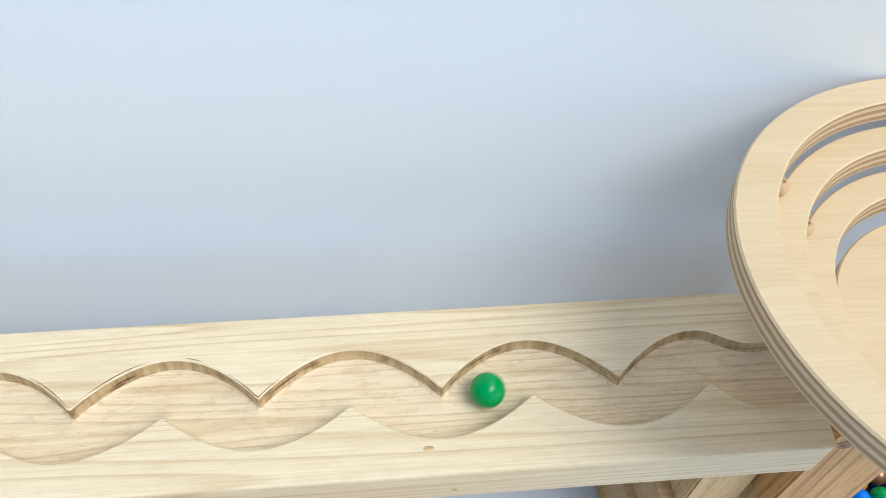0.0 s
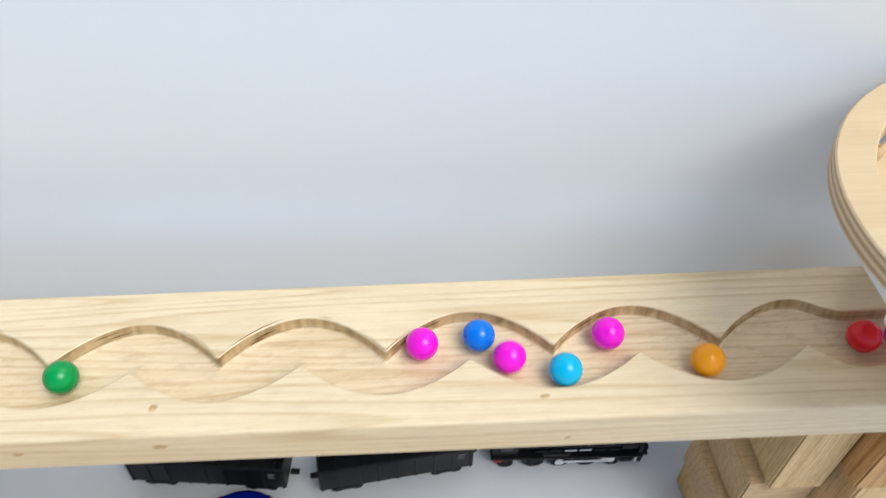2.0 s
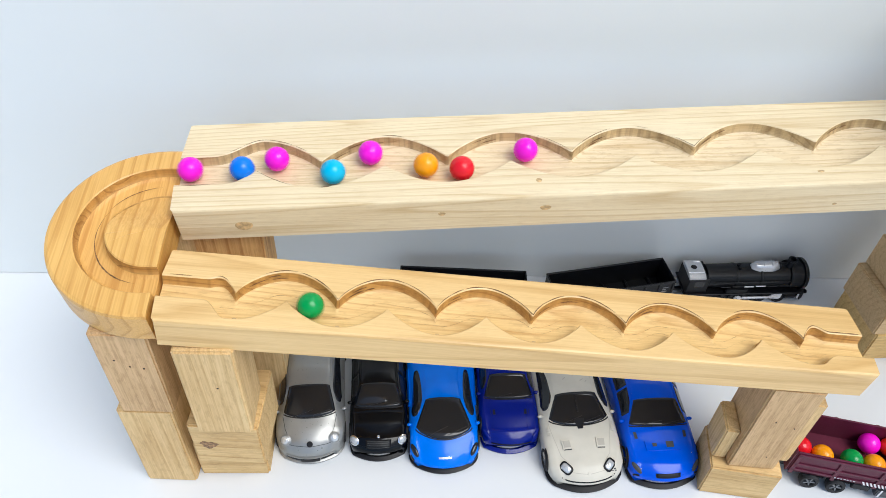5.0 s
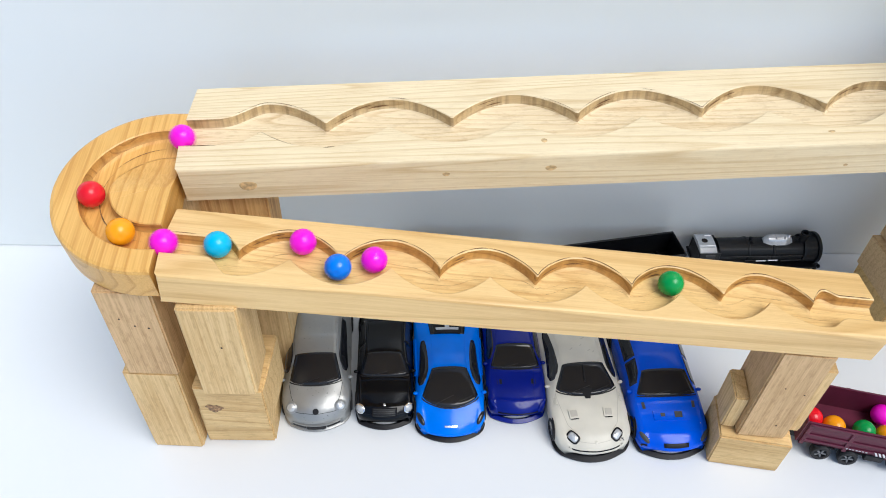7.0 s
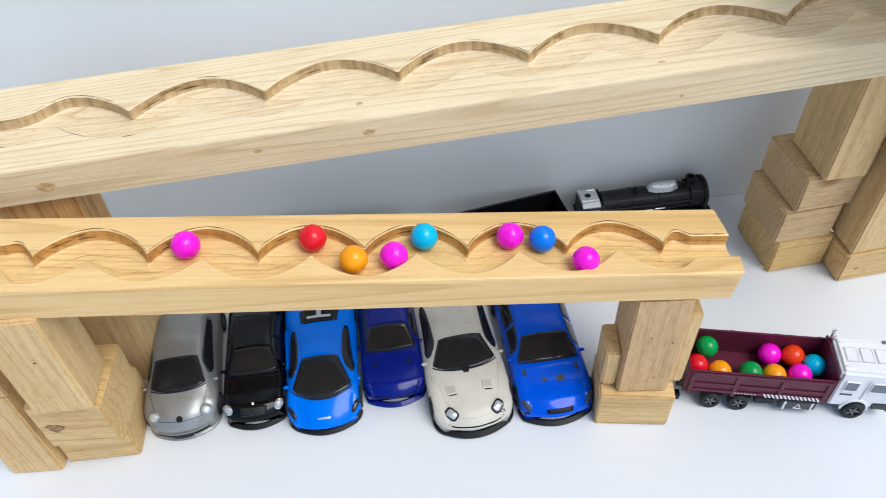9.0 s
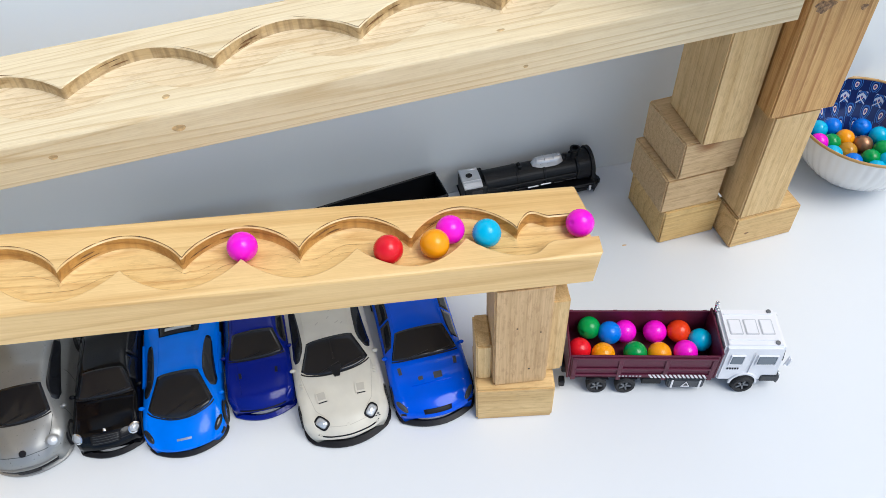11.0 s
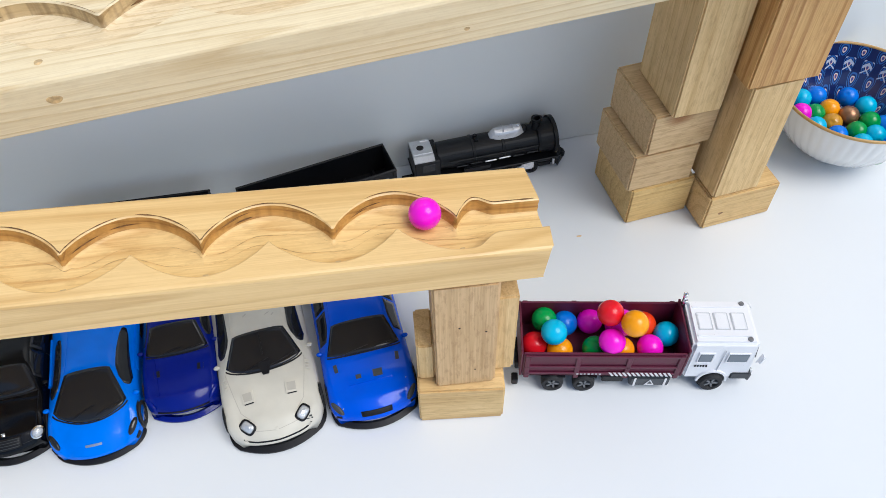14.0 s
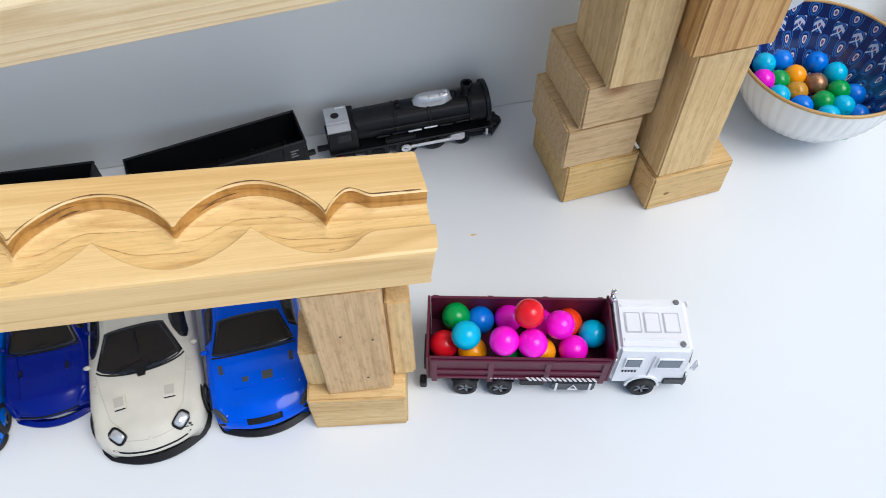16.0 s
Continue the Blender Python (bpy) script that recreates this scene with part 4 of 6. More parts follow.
def wagon(m, length, label):
    t = thing("freight_wagon", m, label, "toy train", "open freight wagons")
    L, w, z0, z1, k = length, 0.0165, 0.0120, 0.0415, 0.0012
    part("deck", box_bm(0, L, -w, w, z0, z0 + 0.0015, 0.0003, 1), LOCO_BLACK, t)
    for s in (-1, 1):
        ya, yb = sorted((s * w, s * (w - k)))
        side = part("side_wall", box_bm(0, L, ya, yb, z0, z1, 0.0003, 1), LOCO_BLACK, t)
        yc, yd = sorted((s * w, s * (w + 0.0009)))
        part("top_rail", box_bm(0, L, yc, yd, z1 - 0.0022, z1, 0.0003, 1), LOCO_BLACK, side)
        for i in range(9):
            xc = 0.002 + i * (L - 0.004) / 8
            part("upright", box_bm(xc - 0.0009, xc + 0.0009, yc, yd, z0, z1 - 0.0022, 0.0002, 1), LOCO_BLACK, side)
        for i, wd in enumerate((0.006, 0.004, 0.0055)):
            part("printed_bar", box_bm(L - 0.013, L - 0.013 + wd, min(s * (w + 0.0001), s * (w + 0.0004)), max(s * (w + 0.0001), s * (w + 0.0004)), z1 - 0.0085 - i * 0.0028, z1 - 0.0073 - i * 0.0028), paint("faded_print", (0.22, 0.22, 0.22), 0.6), side)
    part("end_wall", box_bm(0, k, -w + k, w - k, z0 + 0.0015, z1, 0.0002, 1), LOCO_BLACK, t)
    part("end_wall", box_bm(L - k, L, -w + k, w - k, z0 + 0.0015, z1, 0.0002, 1), LOCO_BLACK, t)
    for i in range(5):
        xc = L * (i + 0.5) / 5
        part("floor_rib", box_bm(xc - 0.0014, xc + 0.0014, -w + k, w - k, z0 + 0.0015, z0 + 0.0042, 0.0004, 1), LOCO_BLACK, t)
    part("underframe", box_bm(0.006, L - 0.006, -0.008, 0.008, 0.006, z0, 0.0006, 1), LOCO_BLACK, t)
    for x in (0.014, 0.030, L - 0.030, L - 0.014):
        for s in (-1, 1):
            wheel(t, x, s * 0.0120, 0.0052, 0.0034, s, 6, LOCO_BLACK)
    for x in (0.022, L - 0.022):
        for s in (-1, 1):
            ya, yb = sorted((s * 0.0140, s * 0.0152))
            part("bogie_frame", box_bm(x - 0.013, x + 0.013, ya, yb, 0.0045, 0.0085, 0.0006, 1), LOCO_BLACK, t)
    part("coupler", box_bm(L, L + 0.0075, -0.0022, 0.0022, 0.007, 0.0105, 0.0006, 1), LOCO_BLACK, t)
    part("coupler", box_bm(-0.0075, 0, -0.0022, 0.0022, 0.007, 0.0105, 0.0006, 1), LOCO_BLACK, t)
    return t


locomotive()
wagon(pose(0.1395, 0.5545, 0, 0, 0, 10.2), 0.128, "long open black toy freight wagon coupled behind the locomotive")
wagon(pose(-0.0125, 0.5650, 0, 0, 0, -3.3), 0.128, "second open black toy freight wagon standing by the wall")


# ---- toy cars ----
class Shell:
    """A car's outer skin: stations from nose to tail give half width, shoulder height, top height and half width of the top."""

    def __init__(self, length, width, stations, sill=0.0036):
        self.L, self.sill, self.tail = length, sill, 0.013
        a = np.array(stations, float)
        grid = np.linspace(0, 1, 161)
        kern = np.array([1, 2, 3, 4, 3, 2, 1]) / 16
        self.grid, self.cols = grid, []
        for c in range(1, 5):
            d = np.interp(grid, a[:, 0], a[:, c])
            d = np.convolve(np.pad(d, 3, mode="edge"), kern, "valid")
            self.cols.append(d * (width / 2 if c in (1, 4) else 1))

    def at(self, s, u):
        w, hs, ht, wt = (float(np.interp(s, self.grid, c)) for c in self.cols)
        sg, v = (1 if u >= 0 else -1), abs(u)
        pts = [(0, ht), (wt * 0.55, ht - 0.0004), (wt, ht - 0.0016), ((wt + w * 0.96) / 2, (ht + hs) / 2 + 0.0003), (w * 0.965, hs), (w, hs * 0.72 + self.sill * 0.28), (w * 0.99, self.sill + 0.003), (w * 0.95, self.sill)]
        k = v * (len(pts) - 1)
        i = min(int(k), len(pts) - 2)
        f = k - i
        p = [np.array(pts[max(0, min(len(pts) - 1, j))]) for j in (i - 1, i, i + 1, i + 2)]
        if i == 0:
            p[0] = np.array((-pts[1][0], pts[1][1]))
        q = 0.5 * (2 * p[1] + (p[2] - p[0]) * f + (2 * p[0] - 5 * p[1] + 4 * p[2] - p[3]) * f * f + (3 * p[1] - p[0] - 3 * p[2] + p[3]) * f ** 3)
        # the nose and tail are rounded in plan
        bow = 0.0
        edge = (q[0] / max(w, 1e-5)) ** 2
        if s < 0.2:
            bow = edge * 0.30 * (1 - s / 0.2) ** 1.4 * w
        if s > 0.9:
            bow = -edge * 0.26 * ((s - 0.9) / 0.1) * w
        return Vector((sg * q[0], s * self.L + self.tail * max(0, s - 0.6) / 0.4 + bow, q[1]))

    def normal(self, s, u):
        e = 0.004
        a = self.at(min(1, s + e), u) - self.at(max(0, s - e), u)
        b = self.at(s, min(1, u + e)) - self.at(s, max(-1, u - e))
        n = a.cross(b)
        n = n.normalized() if n.length > 0 else Vector((0, 0, 1))
        c = self.at(s, u) - Vector((0, s * self.L + self.tail * max(0, s - 0.6) / 0.4, 0.012))
        return n if n.dot(c) > 0 else -n

    def body(self, ns=64, nu=44):
        rings = []
        for i in range(ns + 1):
            s = i / ns
            ring = [self.at(s, -1 + 2 * j / nu) for j in range(nu + 1)]
            rings.append(ring)
        return loft(rings)

    def patch(self, s0, s1, u0, u1, off=0.0005, ns=12, nu=10, taper=0.0, round_=0.0, bow=0.0):
        """A pane or panel laid on the skin, with its edges turned down to it."""
        bm = bmesh.new()
        def where(i, j, o):
            a, b = i / ns, j / nu
            s = s0 + (s1 - s0) * a
            mid, half = (u0 + u1) / 2, (u1 - u0) / 2 * (1 - taper * a)
            u = mid + half * (2 * b - 1)
            s -= bow * (1 - abs(2 * b - 1) ** 2.2) * (1 - a)
            if round_:
                k = 1 - abs(2 * b - 1) ** 4 * round_
                s = (s0 + s1) / 2 + (s - (s0 + s1) / 2) * k
            return self.at(s, u) + self.normal(s, u) * o
        g = [[bm.verts.new(where(i, j, off)) for j in range(nu + 1)] for i in range(ns + 1)]
        for i in range(ns):
            for j in range(nu):
                bm.faces.new((g[i][j], g[i + 1][j], g[i + 1][j + 1], g[i][j + 1]))
        rim = [(i, 0) for i in range(ns)] + [(ns, j) for j in range(nu)] + [(i, nu) for i in range(ns, 0, -1)] + [(0, j) for j in range(nu, 0, -1)]
        low = [bm.verts.new(where(i, j, -0.0006)) for i, j in rim]
        for k in range(len(rim)):
            a, b = rim[k], rim[(k + 1) % len(rim)]
            bm.faces.new((g[a[0]][a[1]], g[b[0]][b[1]], low[(k + 1) % len(rim)], low[k]))
        bmesh.ops.recalc_face_normals(bm, faces=bm.faces[:])
        return bm

    def line(self, points, width=0.00045, off=0.00025, n=14):
        """A thin seam or trim strip that follows the skin through (s, u) points."""
        bm = bmesh.new()
        path = []
        for (a, b), (c, d) in zip(points, points[1:]):
            path += [(a + (c - a) * i / n, b + (d - b) * i / n) for i in range(n)]
        path.append(points[-1])
        at = [self.at(*p) + self.normal(*p) * off for p in path]
        last = None
        for i, p in enumerate(at):
            go = at[min(i + 1, len(at) - 1)] - at[max(i - 1, 0)]
            nrm = self.normal(*path[i])
            side = go.cross(nrm).normalized() * (width / 2)
            row = [bm.verts.new(p - side - nrm * (off + 0.0003)), bm.verts.new(p - side), bm.verts.new(p + side), bm.verts.new(p + side - nrm * (off + 0.0003))]
            if last:
                for k in range(3):
                    bm.faces.new((last[k], last[k + 1], row[k + 1], row[k]))
            last = row
        bmesh.ops.recalc_face_normals(bm, faces=bm.faces[:])
        return bm

    def seat(self, s, u, off=0.0):
        """A pose on the skin, z outward."""
        n = self.normal(s, u)
        return Matrix.Translation(self.at(s, u) + n * off) @ n.to_track_quat("Z", "Y").to_matrix().to_4x4()


def body_paint(name, colour, metal=0.0, rough=0.14):
    return paint(name, colour, rough, metal, 0.06, 45, 0.02, coat=0.07, spec=0.22)


def soften(bm, lx, ly):
    """Turn an oval into a rounded rectangle."""
    for v in bm.verts:
        a, b = abs(v.co.x / lx), abs(v.co.y / ly)
        r = math.hypot(a, b)
        if r > 1e-6:
            k = ((a / r) ** 3.6 + (b / r) ** 3.6) ** (-1 / 3.6)
            v.co.x *= k
            v.co.y *= k


def toy_car(m, length, width, stations, mat, label, wind, roof_end, rear, lamp, lip=True, lamp_size=(0.005, 0.005), lamp_ring=None, wheel_r=0.0095, grille=None, mirrors=True, wheels_at=(0.19, 0.80), lip_mat=None, lamp_mat=None, glass=0.30, bow=0.035, seam=None, lip_out=0.0008, lip_back=0.10, doors=4, square=False):
    t = thing("toy_car", m, label, "toy car", "parked toy cars")
    sh = Shell(length, width, stations)
    body = part("body", sh.body(), mat, t, smooth=True)
    part("windscreen", sh.patch(wind[0] + 0.012, wind[1], -glass, glass, 0.0004, taper=0.10, round_=0.08, bow=bow), DARK_GLASS, t, smooth=True)
    edge = [(wind[0] + 0.008 - bow * (1 - abs(k / 6) ** 2.2), glass * 1.02 * k / 6) for k in range(-6, 7)]
    part("screen_seal", sh.line(edge, 0.0010, 0.0005, 3), BLACK, t)
    for k in (-0.5, 0.12):
        part("wiper", sh.line([(wind[0] + 0.016 - bow * 0.75, glass * k), (wind[0] + 0.030 - bow * 0.2, glass * (k + 0.62))], 0.0006, 0.0011, 8), BLACK, t)
    # shut lines of the bonnet and the doors
    for k in (-1, 1):
        part("bonnet_seam", sh.line([(wind[0] - 0.004, k * glass * 1.12), (lamp[0] + 0.075, k * (lamp[1] * 0.55 + glass * 0.45)), (lamp[0] + 0.03, k * lamp[1] * 0.80)], 0.00045, 0.0001), seam or BLACK, t)
        part("door_seam", sh.line([(wind[0] + 0.045, k * 0.555), (wind[0] + 0.045, k * 0.86)], 0.00045, 0.0001), seam or BLACK, t)
        part("door_seam", sh.line([(wind[1] * 0.62 + rear[0] * 0.38, k * 0.555), (wind[1] * 0.62 + rear[0] * 0.38, k * 0.86)], 0.00045, 0.0001), seam or BLACK, t)
        part("roof_gutter", sh.line([(wind[1] + 0.01, k * 0.285), (rear[0] - 0.02, k * 0.285)], 0.0009, 0.0003), mat, t)
    part("bonnet_edge", sh.line([(lamp[0] - 0.022, -lamp[1] * 0.85), (lamp[0] - 0.034, 0), (lamp[0] - 0.022, lamp[1] * 0.85)], 0.00045, 0.0001), seam or BLACK, t)
    part("rear_window", sh.patch(rear[0], rear[1], -0.27, 0.27, 0.0004, round_=0.06), DARK_GLASS, t, smooth=True)
    for s in (-1, 1):
        a, b = sorted((s * 0.335, s * 0.53))
        mid = wind[1] * 0.62 + rear[0] * 0.38
        if doors == 4:
            part("side_window", sh.patch(wind[0] * 0.45 + wind[1] * 0.55, mid - 0.008, a, b, 0.0003, 8, 5), DARK_GLASS, t, smooth=True)
            part("side_window", sh.patch(mid + 0.008, rear[0] + 0.02, a, b, 0.0003, 8, 5), DARK_GLASS, t, smooth=True)
        else:
            part("side_window", sh.patch(wind[0] * 0.5 + wind[1] * 0.5, rear[0] - 0.03, a, b, 0.0003, 14, 5, taper=0.45, round_=0.25), DARK_GLASS, t, smooth=True)
        for sw in wheels_at:
            wx = s * (width / 2 - 0.0036)
            wheel_m = wheel(t, 0, 0, wheel_r, 0.0072, 1, 5)
            wheel_m.matrix_basis = pose(wx, sw * length + (0.008 if sw > 0.5 else 0), wheel_r, 0, 0, -90 * s)
            arch = disc_bm(wheel_r * 1.13, 0.0008, 28, Matrix.Rotation(radians(90 * s), 4, "Y"))
            part("wheel_arch", arch, BLACK, t, m=pose(s * (width / 2 - 0.0016), sw * length + (0.008 if sw > 0.5 else 0), wheel_r * 1.02))
        # headlight
        seat = sh.seat(lamp[0], s * lamp[1])
        lx, ly = lamp_size
        bm = turned([(1.0, -0.4), (1.0, 0.1), (0.8, 0.42), (0.4, 0.62), (0, 0.68)], 24, m=Matrix.Diagonal((lx, ly, 0.0016, 1)))
        if square:
            soften(bm, lx, ly)
        head = part("headlight", bm, lamp_mat or LAMP_GLASS, t, smooth=True, m=seat @ pose(0, 0, 0, 0, 0, s * lamp[2]))
        if lamp_ring:
            bm = turned([(1.0, -0.3), (1.30, -0.3), (1.30, 0.2), (1.0, 0.5)], 24, m=Matrix.Diagonal((lx, ly, 0.0016, 1)), close=True)
            if square:
                soften(bm, lx, ly)
            part("lamp_rim", bm, lamp_ring, head)
        bm = turned([(0.45, 0.3), (0.5, 0.6), (0.35, 0.75), (0, 0.78)], 16, m=Matrix.Diagonal((lx, ly, 0.0016, 1)))
        if lamp_mat is None:
            part("bulb", bm, LAMP_GLASS, head)
        else:
            bm.free()
        if mirrors:
            sp = sh.at(wind[0] + 0.05, s * 0.53)
            bm = bmesh.new()
            bmesh.ops.create_uvsphere(bm, u_segments=14, v_segments=8, radius=1)
            bmesh.ops.scale(bm, vec=(0.0024, 0.0016, 0.0016), verts=bm.verts[:])
            mir = part("mirror", bm, mat, t, smooth=True, m=Matrix.Translation(sp + Vector((s * 0.0014, 0, 0.0008))))
    if lip:
        # thin splitter that follows the nose and runs back along the sills
        rings = []
        for j in range(29):
            q = -1 + 2 * j / 28
            sn, u = (0.0, q / 0.62) if abs(q) < 0.62 else ((abs(q) - 0.62) / 0.38 * lip_back, math.copysign(1.0, q))
            w0 = float(np.interp(sn, sh.grid, sh.cols[0]))
            x = w0 * (math.sin(u * math.pi / 2) if abs(q) < 0.62 else math.copysign(1.0, q))
            y = sn * length + 0.30 * w0 * (x / w0) ** 2 * (1 - sn / 0.2) ** 1.4
            o = lip_out * (1 - 0.6 * sn / lip_back)
            out = Vector((x * 0.9, y - 0.02, 0)).normalized() * o
            rings.append([(x + out.x, y + out.y, 0.0016), (x + out.x, y + out.y, 0.0028), (x * 0.97, y + 0.0022, 0.0042), (x * 0.90, y + 0.0050, 0.0016)])
        part("front_lip", loft(rings), lip_mat or BLACK, t)
    part("underbody", box_bm(-width / 2 * 0.82, width / 2 * 0.82, length * 0.12, length * 0.95 + 0.010, 0.0035, 0.0075, 0.0008, 1), BLACK, t)
    if grille:
        part("grille", sh.patch(grille[0], grille[1], -grille[2], grille[2], 0.0005, 4, 8), BLACK, t, smooth=True)
    for s in (-1, 1):
        part("tail_light", sh.patch(0.965, 0.992, *sorted((s * 0.40, s * 0.60)), 0.0004, 3, 4), paint("tail_red", (0.35, 0.01, 0.012), 0.2, coat=0.5), t)
    return t, sh


SILVER_CAR = body_paint("silver_car_paint", (0.31, 0.315, 0.31), 0.5, 0.3)
BLACK_CAR = body_paint("black_car_paint", (0.002, 0.0025, 0.004), 0.0, 0.08)
BLUE_CAR = body_paint("bright_blue_car_paint", (0.0005, 0.165, 0.80), 0.0, 0.10)
NAVY_CAR = body_paint("navy_car_paint", (0.001, 0.010, 0.20), 0.0, 0.12)
CREAM_CAR = body_paint("worn_cream_car_paint", (0.60, 0.57, 0.49), 0.0, 0.4)
# darker cream: painted recess shade on the scoops, also shut lines and scuffs
CREAM_SHADE = body_paint("shade_and_scuff_cream", (0.46, 0.43, 0.37), 0.0, 0.5)
ROYAL_CAR = body_paint("royal_blue_car_paint", (0.0005, 0.085, 0.68), 0.0, 0.09)
GREY_SCOOP = paint("dark_scoop", (0.045, 0.05, 0.05), 0.5, vary=0.2)

SEDAN = [(0, .84, .011, .0125, .62), (.02, .90, .0145, .0165, .66), (.08, .96, .0180, .0212, .70), (.20, .99, .0202, .0243, .74), (.29, .99, .0216, .0262, .78), (.325, .985, .0222, .0280, .80),
         (.46, .97, .0235, .0372, .62), (.58, .97, .0240, .0386, .60), (.70, .97, .0240, .0374, .61), (.84, .97, .0240, .0290, .74), (.93, .95, .0235, .0262, .74), (.985, .88, .0200, .0235, .66), (1, .80, .0150, .0180, .58)]
BUG = [(0, .74, .011, .0122, .40), (.02, .84, .0150, .0170, .46), (.07, .93, .0188, .0225, .52), (.14, .98, .0218, .0268, .58), (.20, .99, .0230, .0298, .66), (.24, .99, .0238, .0322, .72),
       (.41, .97, .0252, .0430, .60), (.55, .97, .0258, .0452, .62), (.72, .97, .0258, .0422, .60), (.88, .95, .0240, .0312, .52), (.97, .82, .0180, .0215, .42), (1, .68, .0130, .0150, .36)]
SPORT = [(0, .76, .0080, .0090, .55), (.02, .88, .0105, .0120, .60), (.07, .96, .0140, .0165, .64), (.14, .99, .0175, .0210, .68), (.185, .99, .0192, .0240, .74), (.215, .985, .0198, .0255, .78),
         (.40, .96, .0222, .0345, .50), (.50, .96, .0230, .0352, .48), (.62, .98, .0238, .0335, .50), (.78, 1.0, .0242, .0285, .60), (.95, .97, .0230, .0258, .68), (1, .88, .0170, .0190, .6)]
COUPE = [(0, .76, .0100, .0112, .52), (.02, .87, .0130, .0150, .58), (.08, .95, .0168, .0200, .62), (.22, .99, .0198, .0242, .68), (.33, .99, .0212, .0266, .74), (.37, .985, .0218, .0282, .76),
         (.51, .96, .0232, .0368, .54), (.62, .96, .0238, .0376, .52), (.76, .98, .0242, .0332, .54), (.90, .99, .0245, .0285, .62), (.98, .94, .0220, .0250, .64), (1, .86, .0170, .0195, .55)]

beetle, bs = toy_car(pose(-0.0880, 0.3855, 0, 0, 0, 3), 0.130, 0.0600, BUG, SILVER_CAR, "silver toy bug car with a worn roof and round headlights", (0.235, 0.41), 0.6, (0.76, 0.89), (0.075, 0.42, 0), lip=True, lamp_size=(0.0040, 0.0040), lamp_ring=SILVER_CAR, lip_mat=SILVER_CAR, seam=GREY_SCOOP, doors=2)
part("badge", disc_bm(0.0026, 0.0008), BLACK, beetle, m=bs.seat(0.055, 0.0))


def bumper_band(sh, x0, x1, z0, z1, out):
    """A strip that follows the rounded nose."""
    w0 = float(np.interp(0.0, sh.grid, sh.cols[0]))
    rings = []
    for j in range(13):
        x = x0 + (x1 - x0) * j / 12
        y = 0.30 * w0 * (x / w0) ** 2
        rings.append([(x, y - out, z0), (x, y - out, z1), (x, y + 0.002, z1), (x, y + 0.002, z0)])
    return loft(rings)


part("number_plate", bumper_band(bs, -0.0080, 0.0080, 0.0062, 0.0098, 0.0014), BLACK, beetle)
for s in (-1, 1):
    part("intake", bumper_band(bs, *sorted((s * 0.0090, s * 0.0200)), 0.0066, 0.0086, 0.0006), BLACK, beetle)
part("bumper_strip", bumper_band(bs, -0.0205, 0.0205, 0.0098, 0.0112, 0.0010), SILVER_CAR, beetle)

saloon, ss = toy_car(pose(-0.0300, 0.3870, 0, 0, 0, 1), 0.122, 0.0515, SEDAN, BLACK_CAR, "glossy black toy saloon car with oval headlights", (0.315, 0.465), 0.7, (0.73, 0.84), (0.060, 0.44, 20), lamp_size=(0.0037, 0.0030), lamp_ring=CHROME, grille=(0.022, 0.075, 0.16), bow=0.02)
for i in range(4):
    part("grille_bar", ss.patch(0.028 + i * 0.012, 0.030 + i * 0.012, -0.14, 0.14, 0.0007, 2, 6), GREY_SCOOP, saloon)
part("hood_star", turned([(0.0012, 0), (0.0012, 0.0006), (0.0004, 0.001), (0.0004, 0.003), (0, 0.0032)], 12), CHROME, saloon, m=ss.seat(0.095, 0))

supercar, sc = toy_car(pose(0.0270, 0.3745, 0, 0, 0, 1), 0.138, 0.0620, SPORT, BLUE_CAR, "bright blue toy supercar with scissor doors and black trim", (0.21, 0.40), 0.6, (0.66, 0.76), (0.080, 0.47, 35), lamp_size=(0.0062, 0.0022), lamp_mat=DARK_GLASS, bow=0.07, lip_out=0.0010, seam=BLUE_CAR, doors=2)
part("badge", sc.patch(0.045, 0.055, -0.07, 0.07, 0.0006, 3, 4), CHROME, supercar)
part("engine_cover", sc.patch(0.66, 0.80, -0.20, 0.20, 0.0010, 8, 8), BLACK, supercar)
part("engine_brace", sc.patch(0.68, 0.70, -0.16, 0.16, 0.0020, 3, 6), CHROME, supercar)
part("engine_brace", sc.patch(0.70, 0.78, -0.03, 0.03, 0.0020, 6, 3), CHROME, supercar)
for s in (-1, 1):
    part("front_intake", sc.patch(0.015, 0.05, *sorted((s * 0.62, s * 0.80)), 0.0006, 4, 4), BLACK, supercar)
    part("door_blade", sc.patch(0.40, 0.66, *sorted((s * 0.56, s * 0.64)), 0.0012, 8, 3), BLUE_CAR, supercar)
    part("side_intake", sc.patch(0.62, 0.74, *sorted((s * 0.62, s * 0.80)), 0.0006, 6, 4), BLACK, supercar)

navy, ns_ = toy_car(pose(0.0860, 0.3925, 0, 0, 0, 1), 0.130, 0.0535, SEDAN, NAVY_CAR, "dark navy toy sports saloon with smooth glossy bodywork", (0.315, 0.465), 0.7, (0.73, 0.84), (0.045, 0.46, 25), lamp_size=(0.0055, 0.0018), lamp_mat=NAVY_CAR, grille=(0.004, 0.010, 0.30), lip_mat=NAVY_CAR, bow=0.02, seam=NAVY_CAR, doors=2)
for s in (-1, 1):
    part("bonnet_crease", ns_.patch(0.09, 0.31, *sorted((s * 0.20, s * 0.225)), 0.0005, 10, 2), NAVY_CAR, navy)
    part("bonnet_vent", ns_.patch(0.20, 0.235, *sorted((s * 0.17, s * 0.23)), 0.0004, 3, 3), BLACK, navy)

